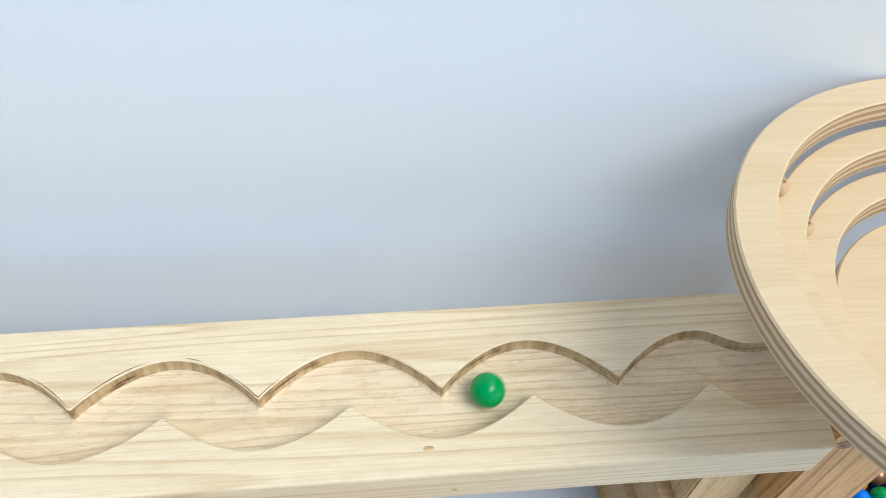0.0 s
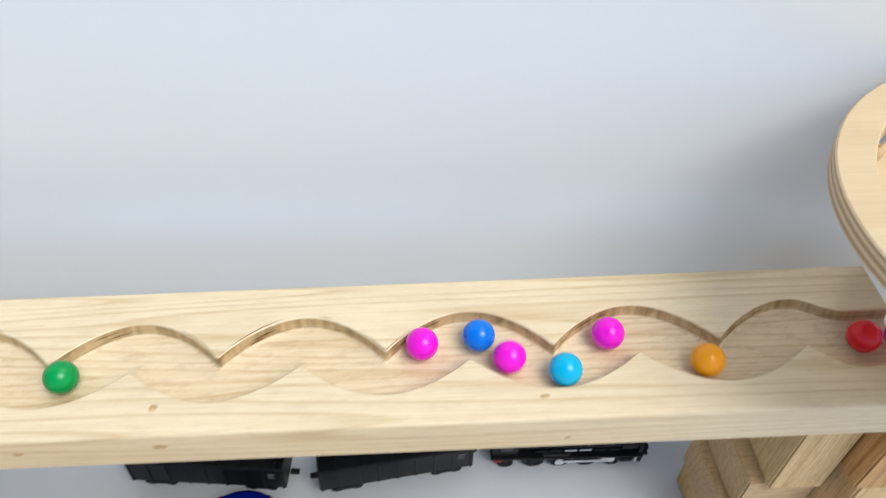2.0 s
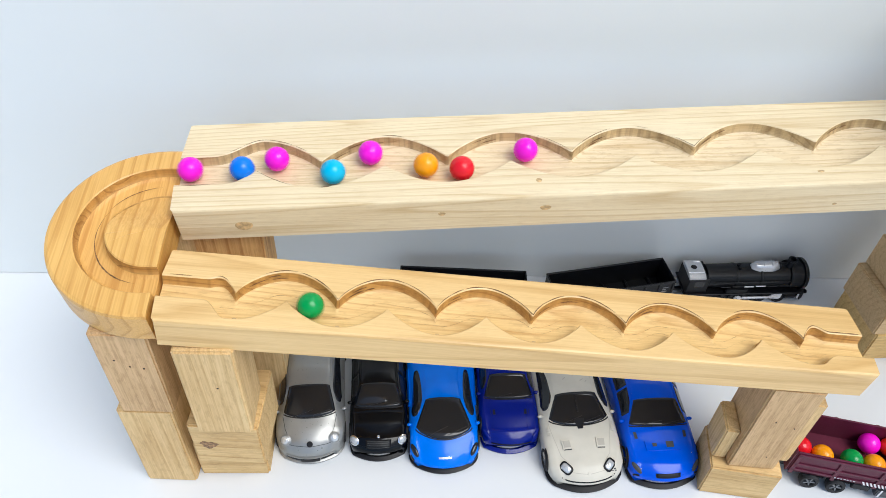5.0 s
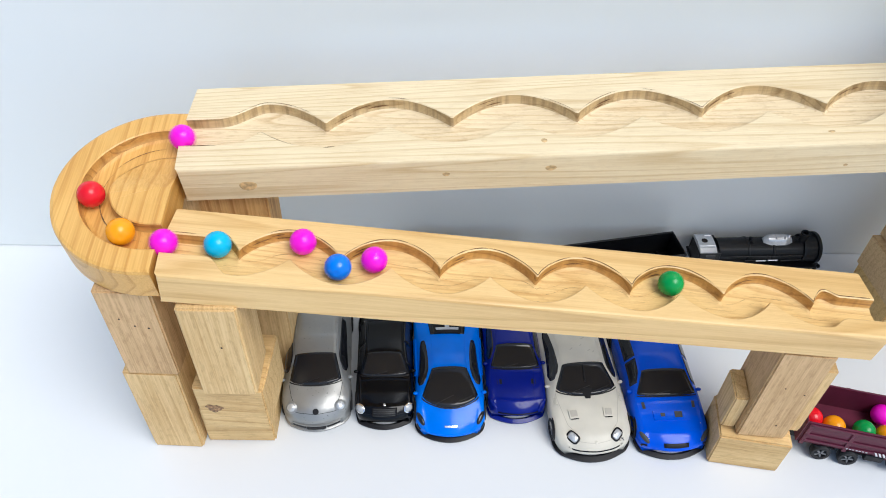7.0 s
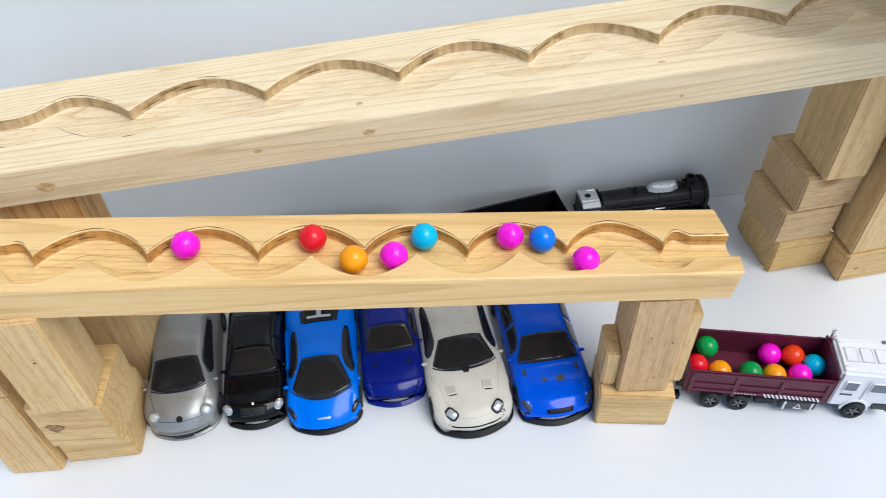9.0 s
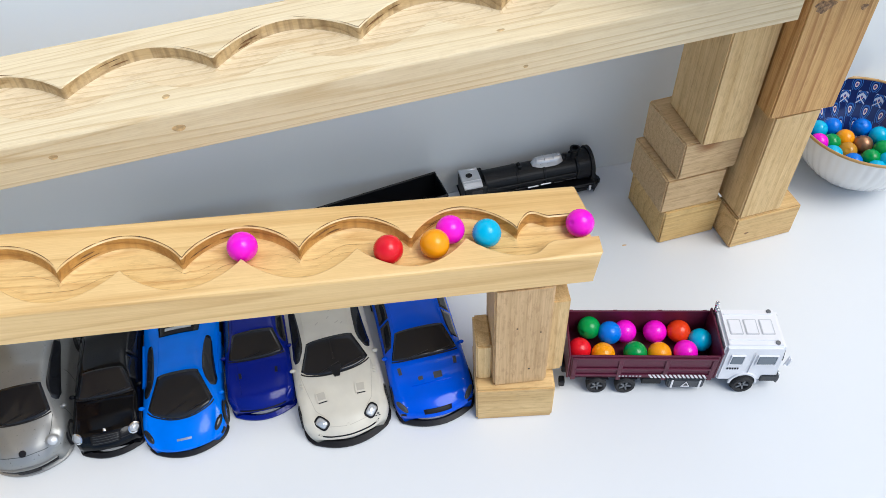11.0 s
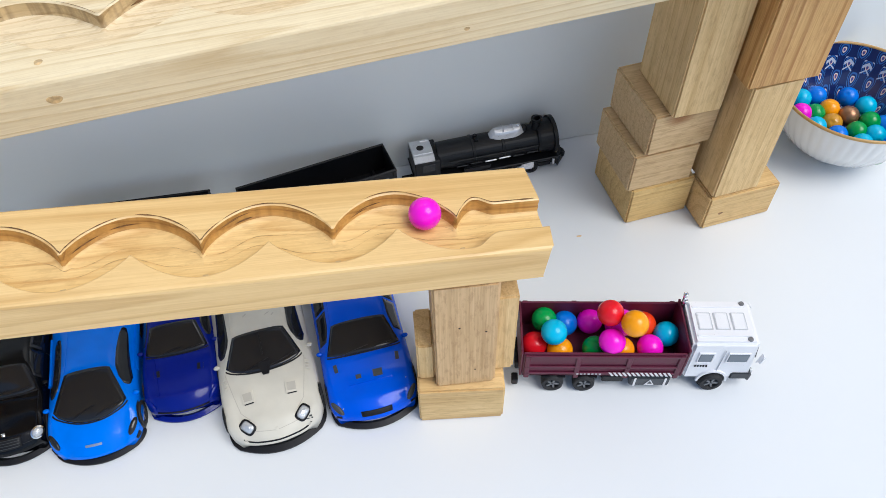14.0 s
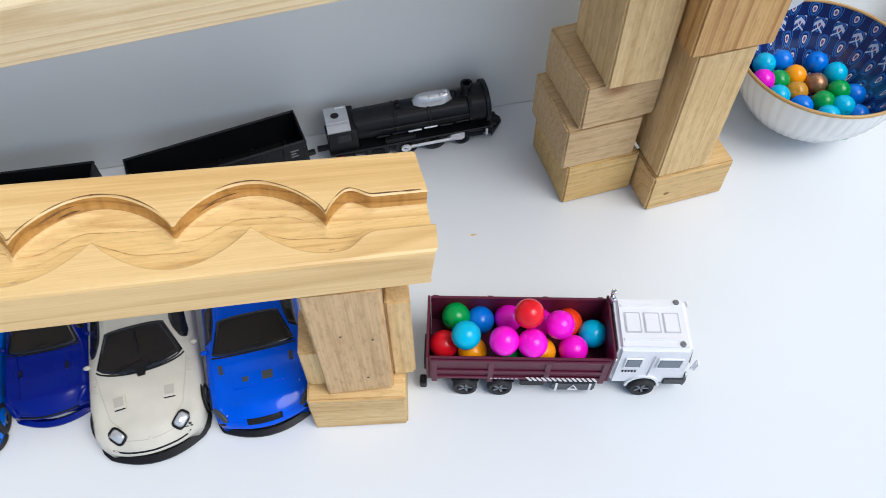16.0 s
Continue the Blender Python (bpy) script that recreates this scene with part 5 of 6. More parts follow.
coupe, cs = toy_car(pose(0.1490, 0.3563, 0, 0, 0, 4), 0.150, 0.0685, COUPE, CREAM_CAR, "worn cream toy sports coupe with chipped paint and bonnet vents", (0.36, 0.51), 0.7, (0.79, 0.90), (0.080, 0.245, 24), lamp_size=(0.0046, 0.0033), lamp_ring=BLACK, bow=0.045, lip_out=0.0020, lip_back=0.14, seam=CREAM_SHADE, doors=2, square=True)
for s in (-1, 1):
    v = part("bonnet_scoop", cs.patch(0.19, 0.245, *sorted((s * 0.12, s * 0.22)), 0.0011, 5, 5), CREAM_CAR, coupe)
    # raised patch whose darker colour paints the shading of a recess
    part("scoop_shade", cs.patch(0.200, 0.238, *sorted((s * 0.135, s * 0.205)), 0.0014, 4, 4), CREAM_SHADE, v)
    part("scoop_mouth", cs.patch(0.186, 0.192, *sorted((s * 0.13, s * 0.21)), 0.0009, 2, 4), BLACK, v)
    for i in range(4):
        part("louvre", cs.patch(0.285 + i * 0.016, 0.292 + i * 0.016, *sorted((s * 0.36, s * 0.45)), 0.0008, 2, 4), CREAM_CAR, coupe)
part("bonnet_nose_vent", cs.patch(0.305, 0.365, -0.022, 0.022, 0.0008, 5, 3, taper=-1.2), BLACK, coupe)
part("wiper", cs.patch(0.40, 0.495, -0.008, 0.008, 0.0011, 8, 2), BLACK, coupe)
part("front_grille", cs.line([(0.020, -0.40), (0.012, -0.2), (0.010, 0.0), (0.012, 0.2), (0.020, 0.40)], 0.0011, 0.0002, 6), BLACK, coupe)
for a, b, w in ((0.052, 0.33, 0.0012), (0.047, 0.27, 0.0007), (0.040, 0.36, 0.0009)):
    part("paint_chip", cs.line([(a, b), (a - 0.006, b + 0.07)], w, 0.00015, 5), GREY_SCOOP, coupe)
for a, b, c in ((0.585, 0.10, 0.05), (0.62, 0.02, 0.03), (0.60, -0.12, 0.04), (0.665, 0.05, 0.06), (0.575, 0.17, 0.03)):
    part("paint_scuff", cs.line([(a, b), (a + 0.012, b + c)], 0.0007, 0.00012, 5), CREAM_SHADE, coupe)
part("badge", disc_bm(0.0014, 0.0005), CREAM_CAR, coupe, m=cs.seat(0.05, 0))

rally, rs = toy_car(pose(0.2165, 0.3575, 0, 0, 0, 2), 0.146, 0.0640, SEDAN, ROYAL_CAR, "royal blue toy rally saloon with a black bonnet scoop", (0.315, 0.465), 0.7, (0.73, 0.84), (0.050, 0.46, 25), lamp_size=(0.0060, 0.0020), lamp_mat=GREY_SCOOP, grille=(0.014, 0.034, 0.13), bow=0.012, lip_out=0.0012, seam=ROYAL_CAR)
part("bonnet_scoop", rs.patch(0.165, 0.225, -0.17, 0.17, 0.0009, 5, 8), ROYAL_CAR, rally)
part("scoop_grille", rs.patch(0.180, 0.215, 0.03, 0.10, 0.0013, 4, 5), GREY_SCOOP, rally)
part("scoop_grille", rs.patch(0.188, 0.208, -0.10, -0.06, 0.0013, 4, 5), GREY_SCOOP, rally)
part("badge", sc.patch(0.02, 0.03, -0.03, 0.03, 0.0, 2, 2), CHROME, rally, m=pose(0, 0.001, 0.0045))
wing = part("rear_wing", box_bm(-0.024, 0.024, 0.1455, 0.1545, 0.0325, 0.0340, 0.0006, 2), ROYAL_CAR, rally)
for s in (-1, 1):
    part("wing_post", box_bm(s * 0.019 - 0.0009, s * 0.019 + 0.0009, 0.1470, 0.1530, 0.0230, 0.0326, 0.0003, 1), ROYAL_CAR, wing)
for k in (-1, 1):
    part("lower_intake", rs.line([(0.006, k * 0.45), (0.010, k * 0.72)], 0.0016, 0.0003, 6), BLACK, rally)
    part("bonnet_vent", rs.patch(0.245, 0.285, *sorted((k * 0.225, k * 0.26)), 0.0004, 3, 3), GREY_SCOOP, rally)
for a, b in ((0.055, 0.36), (0.062, 0.42), (0.035, 0.30), (0.14, 0.31), (0.05, -0.30)):
    part("paint_chip", rs.line([(a, b), (a + 0.006, b + 0.018)], 0.0006, 0.00015, 4), LAMP_GLASS, rally)


# ---- bowl of marbles ----
def bowl_pattern():
    """Printed glaze: navy ground with rows of pale and coral petals, laid out by the bowl's own coordinates."""
    m = bpy.data.materials.new("patterned_blue_glaze")
    m.use_nodes = True
    nt = m.node_tree
    b = nt.nodes["Principled BSDF"]
    b.inputs["Roughness"].default_value = 0.15
    b.inputs["Coat Weight"].default_value = 0.4
    uv = nt.nodes.new("ShaderNodeUVMap")
    uv.uv_map = "around"
    sep = nt.nodes.new("ShaderNodeSeparateXYZ")
    nt.links.new(uv.outputs[0], sep.inputs[0])

    def op(kind, a, c=None, d=None):
        n = nt.nodes.new("ShaderNodeMath")
        n.operation = kind
        for i, v in enumerate((a, c, d)):
            if v is None:
                continue
            if isinstance(v, (int, float)):
                n.inputs[i].default_value = v
            else:
                nt.links.new(v, n.inputs[i])
        return n.outputs[0]

    v = sep.outputs[1]
    row = op("FLOOR", v)
    shifted = op("MULTIPLY_ADD", op("MODULO", row, 2.0), 0.5, sep.outputs[0])
    fu = op("ABSOLUTE", op("SUBTRACT", op("FRACT", shifted), 0.5))
    fv = op("SUBTRACT", op("FRACT", v), 0.5)
    pet = op("SQRT", op("ADD", op("POWER", op("MULTIPLY", fu, 2.1), 2.0), op("POWER", op("MULTIPLY", op("ADD", fv, op("MULTIPLY", fu, 0.5)), 0.95), 2.0)))
    vee = op("ABSOLUTE", op("SUBTRACT", op("ADD", fv, 0.25), op("MULTIPLY", fu, 1.1)))
    ramp = nt.nodes.new("ShaderNodeValToRGB")
    ramp.color_ramp.interpolation = "CONSTANT"
    e = ramp.color_ramp.elements
    e[0].position, e[0].color = 0.0, (0.05, 0.09, 0.30, 1)
    e[1].position, e[1].color = 0.11, (0.62, 0.20, 0.15, 1)
    for p, c in ((0.15, (0.72, 0.70, 0.70, 1)), (0.23, (0.010, 0.025, 0.13, 1)), (0.34, (0.03, 0.13, 0.42, 1)), (0.46, (0.010, 0.022, 0.11, 1)), (0.58, (0.05, 0.18, 0.48, 1)), (0.64, (0.010, 0.022, 0.11, 1))):
        k = e.new(p)
        k.color = c
    nt.links.new(pet, ramp.inputs["Fac"])
    mix = nt.nodes.new("ShaderNodeMix")
    mix.data_type = "RGBA"
    mix.inputs["B"].default_value = (0.55, 0.60, 0.70, 1)
    odd = op("MODULO", row, 3.0)
    nt.links.new(op("MULTIPLY", op("LESS_THAN", op("FRACT", op("MULTIPLY", vee, 2.6)), 0.3), op("MULTIPLY", op("LESS_THAN", fu, 0.26), op("LESS_THAN", op("ABSOLUTE", op("SUBTRACT", odd, 1.0)), 0.5))), mix.inputs["Factor"])
    nt.links.new(ramp.outputs[0], mix.inputs["A"])
    nt.links.new(mix.outputs["Result"], b.inputs["Base Color"])
    return m


BOWL_AT = (0.6655, 0.5375, 0.0)


def bowl():
    t = thing("bowl", pose(*BOWL_AT) @ Matrix.Diagonal((0.92, 0.92, 1.10, 1)), "white ribbed ceramic bowl with blue patterned inside, full of marbles", "bowl")
    white = paint("white_glaze", (0.78, 0.78, 0.76), 0.2, vary=0.02, scale=30, coat=0.5)
    gold = paint("tan_rim_glaze", (0.50, 0.30, 0.10), 0.3, vary=0.08)
    prof = [(0.028, 0.0), (0.030, 0.0008), (0.031, 0.004), (0.040, 0.008), (0.052, 0.017), (0.062, 0.030), (0.068, 0.044), (0.0715, 0.0575)]
    n = 144
    bm = turned([(0, 0.001)] + prof, n)
    for v in bm.verts:
        r = math.hypot(v.co.x, v.co.y)
        if r > 0.036:
            k = 1 + 0.010 * math.cos(48 * math.atan2(v.co.y, v.co.x)) * min(1, (r - 0.036) / 0.01)
            v.co.x *= k
            v.co.y *= k
    part("outside", bm, white, t, smooth=True)
    part("rim", turned([(0.0700, 0.0568), (0.0718, 0.0572), (0.0724, 0.0586), (0.0712, 0.0598), (0.0696, 0.0590)], 96, close=True), gold, t, smooth=True)
    inside = [(0.0698, 0.0582), (0.0665, 0.045), (0.0605, 0.0315), (0.051, 0.0195), (0.038, 0.0105), (0.02, 0.006), (0.0, 0.005)]
    bm = bmesh.new()
    layer = bm.loops.layers.uv.new("around")
    nn = 96
    rings = [[bm.verts.new((r * math.cos(2 * math.pi * i / nn), r * math.sin(2 * math.pi * i / nn), z)) for i in range(nn)] for r, z in inside[:-1]]
    rows = [0.0, 1.25, 2.45, 3.5, 4.5, 5.5]
    for a in range(len(rings) - 1):
        for i in range(nn):
            j = (i + 1) % nn
            f = bm.faces.new((rings[a][i], rings[a][j], rings[a + 1][j], rings[a + 1][i]))
            for lp, (u, v) in zip(f.loops, ((i, a), (i + 1, a), (i + 1, a + 1), (i, a + 1))):
                lp[layer].uv = (u / nn * 24, rows[v] if v < len(rows) else 8)
    bm.faces.new(rings[-1])
    part("inside", bm, bowl_pattern(), t, smooth=True)
    return t


bowl()
rnd = random.Random(4)
heap = [("cyan", -0.0225, 0.0335), ("blue", -0.0065, 0.0345), ("orange", -0.0025, 0.0175), ("blue", 0.0205, 0.0265), ("cyan", 0.0295, 0.0115), ("magenta", -0.0315, 0.0165), ("green", -0.0190, 0.0145), ("bronze", 0.0095, 0.0055),
        ("amber", -0.0100, 0.0005), ("green", 0.0225, -0.0065), ("cyan", -0.0270, -0.0015), ("blue", -0.0145, -0.0155), ("green", 0.0050, -0.0145), ("cyan", 0.0165, -0.0235), ("cyan", -0.0005, -0.0310)]
below = [("blue", 0.0360, -0.0100), ("green", -0.0350, 0.0020), ("cyan", -0.0250, -0.0260), ("blue", 0.0260, -0.0320), ("green", 0.0080, -0.0420)]
for i, (hue, x, y) in enumerate(heap + below):
    d = math.hypot(x, y)
    z = (0.0275 if i < len(heap) else 0.0215) + 0.0035 * (d / 0.04) ** 2
    ball(hue, (BOWL_AT[0] + x, BOWL_AT[1] + y, z), "heaped in the bowl", (rnd.uniform(0, 180), rnd.uniform(0, 180), 0), "marbles in the bowl")


# ---- spiral of plywood rings ----
PLY_EDGE = bpy.data.materials.new("plywood_edge")
PLY_EDGE.use_nodes = True
nt = PLY_EDGE.node_tree
tc = nt.nodes.new("ShaderNodeTexCoord")
sp = nt.nodes.new("ShaderNodeSeparateXYZ")
nt.links.new(tc.outputs["Object"], sp.inputs[0])
wob = node(nt, "ShaderNodeTexNoise", Scale=40.0)
nt.links.new(tc.outputs["Object"], wob.inputs["Vector"])
mul = nt.nodes.new("ShaderNodeMath")
mul.operation = "MULTIPLY_ADD"
mul.inputs[1].default_value = 0.0006
nt.links.new(wob.outputs["Fac"], mul.inputs[0])
nt.links.new(sp.outputs[2], mul.inputs[2])
per = nt.nodes.new("ShaderNodeMath")
per.operation = "MULTIPLY"
per.inputs[1].default_value = 1 / 0.0042
nt.links.new(mul.outputs[0], per.inputs[0])
fr = nt.nodes.new("ShaderNodeMath")
fr.operation = "FRACT"
nt.links.new(per.outputs[0], fr.inputs[0])
rp = nt.nodes.new("ShaderNodeValToRGB")
rp.color_ramp.elements[0].position, rp.color_ramp.elements[0].color = 0.46, (0.66, 0.50, 0.30, 1)
rp.color_ramp.elements[1].position, rp.color_ramp.elements[1].color = 0.54, (0.40, 0.255, 0.13, 1)
nt.links.new(fr.outputs[0], rp.inputs["Fac"])
nt.links.new(rp.outputs[0], nt.nodes["Principled BSDF"].inputs["Base Color"])
nt.nodes["Principled BSDF"].inputs["Roughness"].default_value = 0.6


def ply_ring(r_in, r_out, thick, n=96):
    c = 0.0009
    bm = turned([(r_in, -thick + c), (r_in + c, -thick), (r_out - c, -thick), (r_out, -thick + c), (r_out, -c), (r_out - c, 0), (r_in + c, 0), (r_in, -c)] if r_in > 0 else
                [(0, -thick), (r_out - c, -thick), (r_out, -thick + c), (r_out, -c), (r_out - c, 0), (0, 0)], n, close=r_in > 0)
    for f in bm.faces:
        f.material_index = 1 if abs(f.normal.z) < 0.5 else 0
    return bm


def spiral():
    t = thing("plywood_spiral", pose(0.5330, 0.472, 0.391, -2.5, -2.5, 0), "funnel of nested pale plywood rings joined by wooden pegs", "marble funnel")
    for r0, r1, z in ((0.1110, 0.1290, 0.0), (0.0945, 0.1098, -0.0145), (0.0775, 0.0932, -0.029), (0.0, 0.0725, -0.043)):
        part("ring" if r0 else "centre_disc", ply_ring(r0, r1, 0.0125), (PLY_FACE, PLY_EDGE), t, m=pose(0, 0, z))
    peg = paint("turned_peg_wood", (0.62, 0.42, 0.22), 0.5, vary=0.12, scale=120)
    for r, z, angles in ((0.1104, -0.0105, (146, 262, 20)), (0.0938, -0.025, (148, 262, 20)), (0.0750, -0.039, (200, 320, 80))):
        for a in angles:
            bm = turned([(0, -0.004), (0.0030, -0.0035), (0.0040, -0.001), (0.0040, 0.001), (0.0030, 0.0035), (0.0014, 0.0040), (0.0014, 0.0030), (0, 0.0030)], 18)
            part("peg", bm, peg, t, smooth=True, m=pose(r * math.cos(radians(a)), r * math.sin(radians(a)), z))
    for a in (40, 300):
        part("stand_leg", box_bm(-0.006, 0.006, -0.006, 0.006, -0.132, -0.0125, 0.001, 1), PLY_FACE, t, m=pose(0.119 * math.cos(radians(a)), 0.119 * math.sin(radians(a)), 0))
    return t


spiral()
board = thing("landing_board", pose(0.560, 0.502, 0.2545, 0, 0, 1), "plywood landing board with a navy blue top on a pillar", "board")
part("plywood_base", box_bm(-0.050, 0.110, -0.045, 0.045, 0.0, 0.0095, 0.0008, 1), (PLY_EDGE,), board)
part("blue_top", box_bm(-0.050, 0.110, -0.045, 0.045, 0.0096, 0.0135, 0.0006, 1), paint("navy_board", (0.012, 0.035, 0.25), 0.4), board)


# ---- what moves ----
def groove_place(s, d):
    """The centre of a marble s metres along the run, d metres to the back of (or outside) its middle line."""
    if s < 0.66:
        x = 0.49 - s
        y = 0.040 if x < -0.12 else 0.042 if x > 0.46 else 0.0425 - 0.0115 * math.cos(2 * math.pi * (x - U_CUSP) / U_PERIOD)
        f, b = upper_edges(min(x, 0.487))
        y = min(b - BALL_R * 0.85, max(f + BALL_R * 0.85, y + d))
        return Vector((x, 0.4447 + 0.0205 * x + y, 0.2530 + 0.046 * x + 0.045 * y + 0.0006))
    if s < 0.8014:
        a = (s - 0.66) / 0.045
        r = 0.0445 + min(0.004, max(-0.005, d))
        x, y = -0.1735 - r * math.sin(a), 0.4345 + r * math.cos(a)
        return Vector((x, y, 0.2375 + 0.14 * (y - 0.4325) + 0.0006))
    x = s - 0.8014 - 0.163 if s > 0.812 else -0.1735 + 1.99 * (s - 0.8014)
    y = 0.0280 if x < -0.135 else 0.0222 - 0.0111 * math.cos(2 * math.pi * (x - L_CUSP) / L_PERIOD)
    f, b = lower_edges(min(x, 0.32))
    y = min(b - BALL_R * 0.85, max(f + BALL_R * 0.85, y + d))
    return Vector((x, 0.3585 - 0.018 * x + y, 0.2092 - 0.1085 * x))


def run(keys):
    """Rows for a marble from (t, s, d in mm) on the run and then (t, x, y, z) in the air, the truck or on the table."""
    on = [k for k in keys if len(k) == 3]
    off = [k for k in keys if len(k) == 4]
    rows = []
    ts = [k[0] for k in on]
    slope = []
    for i in range(len(on)):
        a = (on[i][1] - on[i - 1][1]) / (ts[i] - ts[i - 1]) if i else None
        b = (on[i + 1][1] - on[i][1]) / (ts[i + 1] - ts[i]) if i + 1 < len(on) else None
        slope.append(b if a is None else a if b is None else (0 if a * b <= 0 else 2 * a * b / (a + b)))
    for i in range(len(on) - 1):
        t0, t1, h = ts[i], ts[i + 1], ts[i + 1] - ts[i]
        n = max(1, round(h / 0.1))
        for j in range(n):
            u = j / n
            s = ((1 + 2 * u) * (1 - u) ** 2 * on[i][1] + u * (1 - u) ** 2 * h * slope[i] + u * u * (3 - 2 * u) * on[i + 1][1] + u * u * (u - 1) * h * slope[i + 1])
            gap = 0.4 + 0.6 * abs(2 * u - 1) if h > 1 else 1
            rows.append((t0 + u * h, groove_place(s, gap * 0.001 * (on[i][2] * (1 - u) + on[i + 1][2] * u))))
    rows.append((ts[-1], groove_place(on[-1][1], on[-1][2] * 0.001)))
    rows += [(t, Vector((x, y, z))) for t, x, y, z in off]
    return rows


def rolled(ob, rows, spin=1.0):
    """Rows for walk(): each marble also turns as it rolls, less than a quarter turn from row to row."""
    turn = Euler((0.7, 0.4, 0.0)).to_matrix().to_4x4()
    out = []
    for i, (t, p) in enumerate(rows):
        if i:
            step = p - rows[i - 1][1]
            flat = Vector((step.x, step.y, 0))
            if flat.length > 1e-5:
                a = min(1.35, flat.length / BALL_R * spin)
                turn = Matrix.Rotation(a, 4, Vector((-flat.y, flat.x, 0)).normalized()) @ turn
        out.append((t, Matrix.Translation(p) @ turn))
    if out[0][0] > 0:
        out.insert(0, (0.0, out[0][1]))
    if out[-1][0] < 16:
        out.append((16.0, out[-1][1]))
    return out


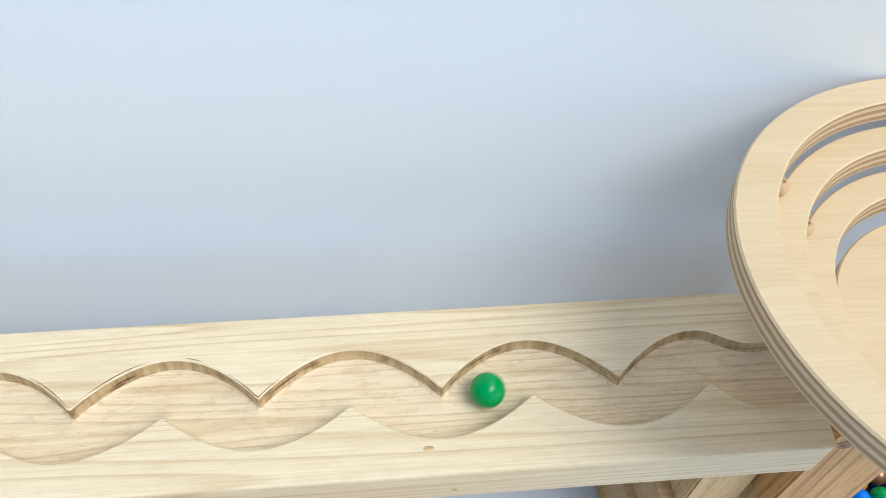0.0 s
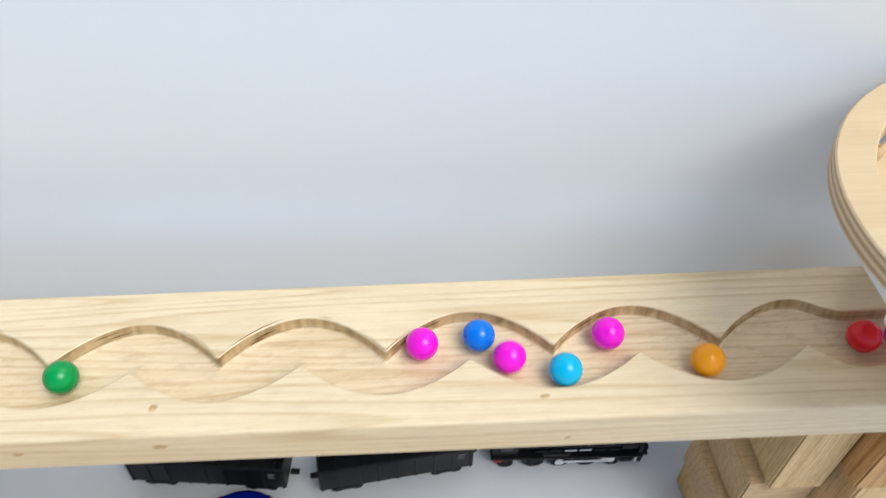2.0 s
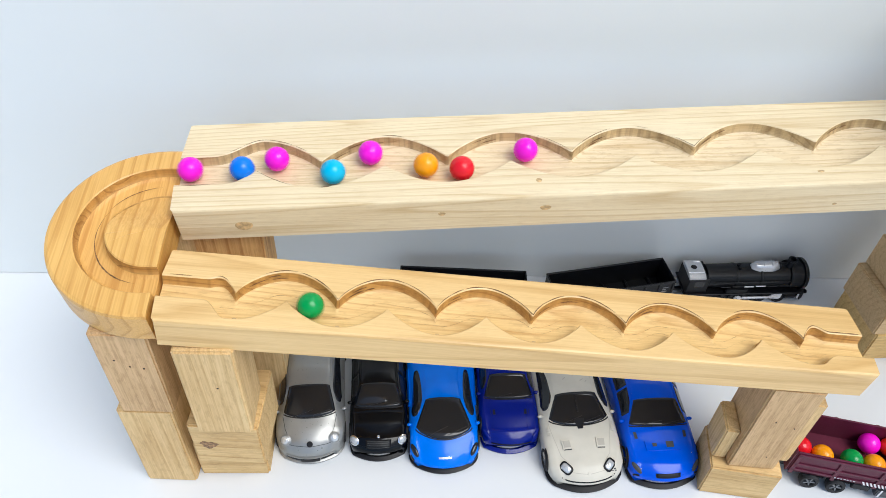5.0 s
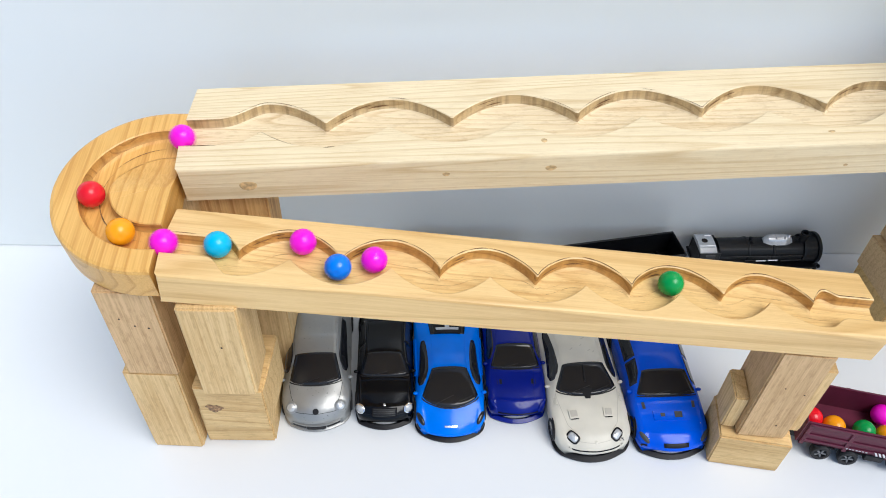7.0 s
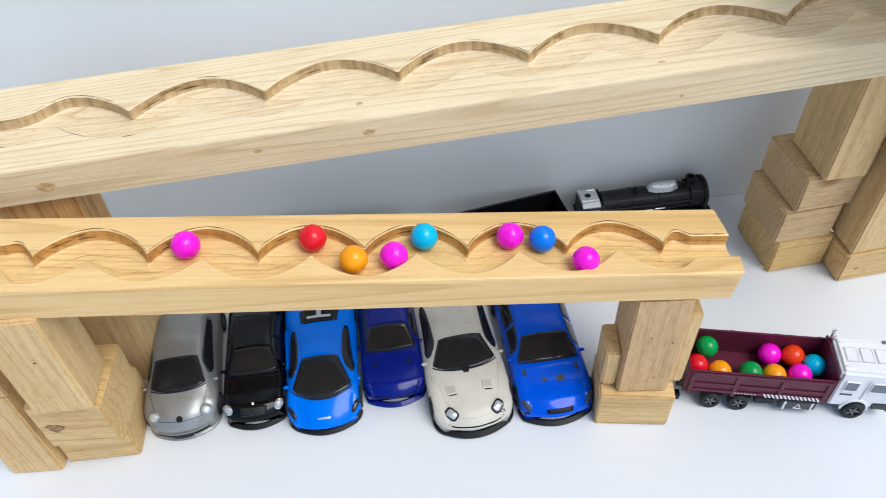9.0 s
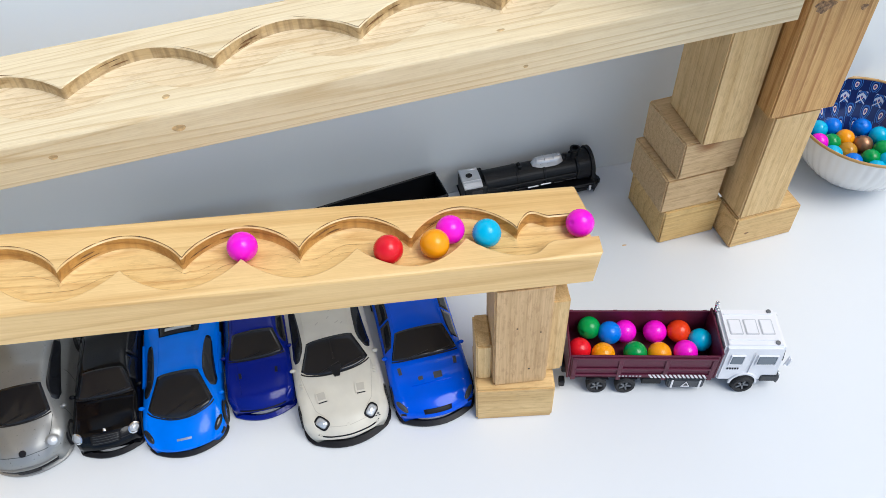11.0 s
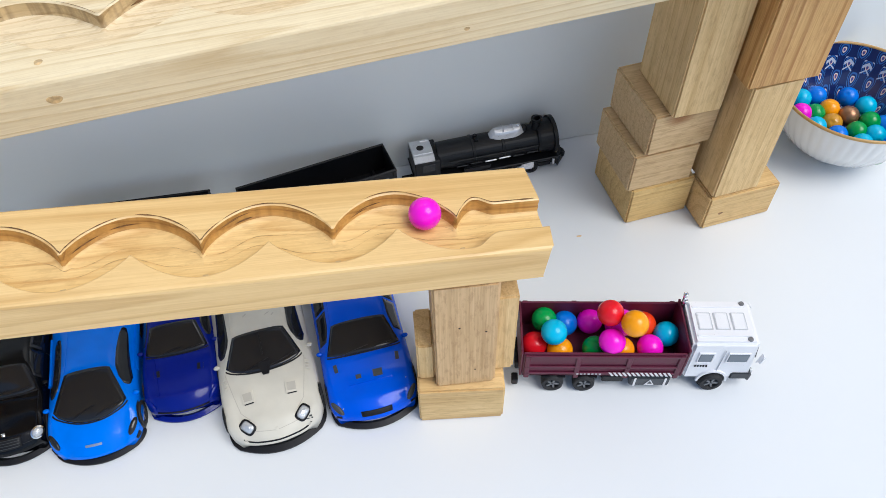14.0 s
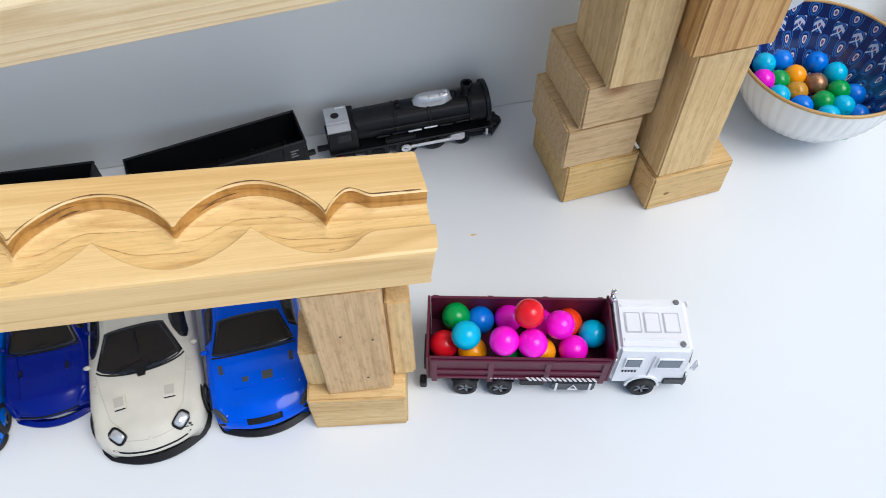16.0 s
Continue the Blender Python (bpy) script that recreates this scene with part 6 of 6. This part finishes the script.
RUNS = {
    "G": [(0, 0.1717, -0), (0.5, 0.2421, -0.7), (1, 0.3169, -5.7), (1.5, 0.3917, -2.9), (2, 0.4578, 3.4), (2.5, 0.5341, 9.4), (3, 0.5969, -8), (3.5, 0.6556, -4.3), (4, 0.7444, 8.3), (4.2, 0.779, 2.3), (6.3, 1.0584, -4.7), (6.5, 1.0794, 7.5), (7, 1.1389, 1.5), (7.5, 1.2, -4.8), (8, 1.2592, -4.7), (8.3, 0.352, 0.381, 0.13), (8.4, 0.343, 0.3916, 0.0552), (8.5, 0.344, 0.3826, 0.0457), (9, 0.344, 0.3916, 0.0372), (16, 0.343, 0.3936, 0.0372)],
    "M1": [(0, -0.03, 0), (0.4, 0.0195, 3.1), (0.5, 0.0495, 2.1), (1, 0.1351, -2.1), (1.5, 0.2032, -2.9), (2, 0.2661, 9.4), (2.5, 0.3305, -0.4), (3, 0.3917, -4), (3.5, 0.4528, 2.5), (4, 0.5162, 0.6), (4.2, 0.5379, 0.3), (6.3, 0.848, 4.8), (6.5, 0.8727, 10.6), (7, 0.9329, 2.5), (7.5, 0.9943, 1), (8, 1.0604, -0.2), (8.5, 1.124, -1.6), (9, 1.1853, 0.7), (9.5, 1.2458, 0.7), (9.7, 1.2606, 4.8), (10.1, 1.288, 0), (10.2, 0.336, 0.379, 0.165), (10.3, 0.352, 0.382, 0.12), (10.4, 0.36, 0.3796, 0.0552), (10.6, 0.37, 0.3856, 0.0327), (16, 0.376, 0.3876, 0.0327)],
    "B": [(0, -0.0487, 0), (0.15, -0.0174, 0), (0.5, 0.0281, -1.6), (1, 0.1052, -2.5), (1.5, 0.1807, 1.7), (2, 0.2351, -1), (2.5, 0.2977, -5.7), (3, 0.365, 5.9), (3.5, 0.4232, -5.4), (4, 0.4911, -4.8), (4.2, 0.5084, -3.9), (6.3, 0.8191, 4), (6.5, 0.8489, 9.9), (7, 0.9095, 9.8), (7.5, 0.9702, 9.4), (8, 1.0332, 9.7), (8.5, 1.0975, 12.8), (9, 1.1607, 13.5), (9.5, 1.2217, 9), (9.7, 1.2311, 0.8), (10.65, 1.288, 0), (10.75, 0.336, 0.379, 0.165), (10.85, 0.35, 0.384, 0.12), (10.95, 0.356, 0.3826, 0.0552), (11.1, 0.358, 0.3876, 0.0327), (16, 0.358, 0.3901, 0.0327)],
    "M2": [(0, -0.0674, 0), (0.45, -0.0108, 0), (0.8, 0.0347, -5.9), (1, 0.0904, 3.8), (1.5, 0.1521, 0.5), (2, 0.2191, -6.9), (2.5, 0.2797, 1.5), (3, 0.3338, -2.9), (3.5, 0.398, -8.8), (4, 0.4516, 6.8), (4.2, 0.4747, -5.5), (6.3, 0.7896, 2.9), (6.5, 0.8149, 6.5), (7, 0.8849, 11.1), (7.5, 0.9506, 10.5), (8, 1.0101, 4.8), (8.5, 1.0749, 6.8), (9, 1.1395, 6), (9.5, 1.2002, -3.5), (9.7, 1.2158, 5.2), (11.1, 1.288, 0), (11.2, 0.336, 0.379, 0.165), (11.3, 0.35, 0.38, 0.12), (11.4, 0.363, 0.3756, 0.0552), (11.6, 0.369, 0.3746, 0.0487), (12.6, 0.3695, 0.3751, 0.0487), (12.7, 0.378, 0.3726, 0.0522), (12.8, 0.3885, 0.3711, 0.0497), (14, 0.392, 0.3711, 0.0497), (16, 0.4015, 0.3671, 0.0497)],
    "C": [(0, -0.0861, 0), (0.55, -0.01, 0), (0.9, 0.0355, 1.2), (1, 0.0612, -1.1), (1.5, 0.1284, -6.1), (2, 0.1902, -2.6), (2.5, 0.2527, 3.6), (3, 0.315, -8.9), (3.5, 0.377, -1.9), (4, 0.4306, -1.8), (4.2, 0.4474, -5), (6.3, 0.7402, 6.3), (6.5, 0.7650, 5.7), (7, 0.8308, 13), (7.5, 0.896, 16.7), (8, 0.9576, 14.9), (8.5, 1.0185, 9.6), (9, 1.0827, 7.4), (9.5, 1.1462, 4.7), (9.7, 1.1592, 0.2), (11.8, 1.2645, 0.1), (12, 1.2798, -5.8), (12.2, 1.29, 0), (12.3, 0.336, 0.379, 0.165), (12.4, 0.348, 0.383, 0.125), (12.5, 0.357, 0.386, 0.08), (12.6, 0.351, 0.3856, 0.0522), (12.8, 0.344, 0.3801, 0.0487), (14, 0.344, 0.3756, 0.0482), (16, 0.3445, 0.3736, 0.0482)],
    "M3": [(0, -0.1048, 0), (0.65, -0.0188, 0), (1, 0.0267, 3), (1.5, 0.1033, -2.5), (2, 0.1642, 3.2), (2.5, 0.2286, -4), (3, 0.2939, -4.7), (3.5, 0.3507, 4), (4, 0.4116, -10.7), (4.2, 0.4239, -0.3), (6.3, 0.7215, 3.2), (6.5, 0.7431, 9.2), (7, 0.8045, 1), (7.5, 0.8725, 10.7), (8, 0.9348, 3.9), (8.5, 0.9985, 0.9), (9, 1.0619, -1.2), (9.5, 1.1221, -3.1), (9.7, 1.1342, 9.4), (11.8, 1.2399, 3.3), (12, 1.2495, -0.5), (12.5, 1.277, -6.9), (12.7, 1.2884, -1.3), (12.8, 0.336, 0.378, 0.165), (12.9, 0.348, 0.388, 0.13), (13, 0.358, 0.392, 0.085), (13.1, 0.357, 0.3806, 0.0552), (13.3, 0.366, 0.3621, 0.0487), (14, 0.3795, 0.3591, 0.0487), (16, 0.382, 0.3591, 0.0487)],
    "O": [(0, -0.1235, 0), (1.35, 0.0087, 0), (1.7, 0.0542, -4.3), (2, 0.114, -3.6), (2.5, 0.1938, -4.4), (3, 0.2682, 0.7), (3.5, 0.3216, -8.4), (4, 0.377, -3.7), (4.2, 0.3943, -4.1), (6.3, 0.6619, -2.8), (6.5, 0.7010, 5.7), (7, 0.7795, 0.5), (7.5, 0.8502, 10.4), (8, 0.9121, 7.2), (8.5, 0.9716, 6.1), (9, 1.0364, 6.5), (9.5, 1.1006, 7), (9.7, 1.1153, 2.5), (11.8, 1.2277, 10.9), (12, 1.2354, 9.4), (12.5, 1.2567, -5), (13, 1.2825, -5.6), (13.3, 0.339, 0.376, 0.155), (13.4, 0.347, 0.38, 0.12), (13.5, 0.355, 0.385, 0.07), (13.6, 0.369, 0.3746, 0.0632), (13.8, 0.392, 0.3646, 0.0662), (14, 0.393, 0.3596, 0.0652), (14.2, 0.404, 0.3426, 0.0602), (14.3, 0.417, 0.339, 0.048), (14.4, 0.426, 0.333, 0.028), (14.5, 0.429, 0.327, 0.009), (14.6, 0.429, 0.317, 0.009), (14.8, 0.436, 0.294, 0.009), (15.2, 0.453, 0.268, 0.009), (15.6, 0.47, 0.242, 0.009), (16, 0.485, 0.218, 0.009)],
    "R": [(0, -0.1422, 0), (1.65, -0.0194, 0), (2, 0.0261, -0.3), (2.3, 0.0922, -1), (2.5, 0.1263, -2), (3, 0.1994, -2.7), (3.5, 0.2595, -1), (4, 0.3371, -0.5), (4.2, 0.3608, -3.5), (6.3, 0.6311, -5.8), (6.5, 0.6670, -2.9), (7, 0.7388, 9.5), (7.5, 0.8068, 7.4), (8, 0.8864, 11.7), (8.5, 0.9535, 11.8), (9, 1.0112, 6.3), (9.5, 1.0773, 5.9), (9.7, 1.0915, -0.7), (11.8, 1.2021, -0.9), (12, 1.2132, 6.6), (12.5, 1.2373, 6.3), (13, 1.2639, -6.5), (13.4, 1.2871, -1.2), (13.5, 1.2924, 3.8), (13.6, 0.335, 0.38, 0.17), (13.7, 0.342, 0.382, 0.15), (13.8, 0.354, 0.382, 0.075), (13.9, 0.367, 0.3756, 0.0642), (14, 0.3815, 0.3731, 0.0622), (16, 0.3825, 0.3721, 0.0622)],
    "M4": [(0, -0.1609, 0), (1.95, -0.0040, 0), (2.3, 0.0611, -3.1), (2.5, 0.0982, -1.2), (3, 0.1727, 3), (3.5, 0.2315, 2), (4, 0.299, -3.1), (4.2, 0.3147, -2.7), (6.3, 0.5791, -9.8), (6.5, 0.5969, -5.9), (7, 0.6593, -5.7), (7.1, 0.6801, 1.7), (7.5, 0.7372, 10), (8, 0.8022, -1.5), (8.5, 0.8685, 14.4), (9, 0.9333, 6.9), (9.5, 0.9967, 0.4), (9.7, 1.0093, 4.4), (11.8, 1.1186, -0.6), (12, 1.1295, -4.4), (12.5, 1.1539, 7.5), (13, 1.1742, 3.7), (13.5, 1.1998, -4.9), (14, 1.2257, 9.7), (14.5, 1.2449, -0.7), (15, 1.2704, -5.2), (15.2, 1.2794, -9.8), (15.4, 0.332, 0.377, 0.17), (15.5, 0.342, 0.385, 0.145), (15.6, 0.35, 0.387, 0.115), (15.8, 0.367, 0.3786, 0.0572), (15.9, 0.367, 0.3706, 0.0552), (16, 0.3655, 0.3636, 0.0507)],
}


def motions():
    for key, keys in RUNS.items():
        walk(runners[key], rolled(runners[key], run(keys)))


motions()
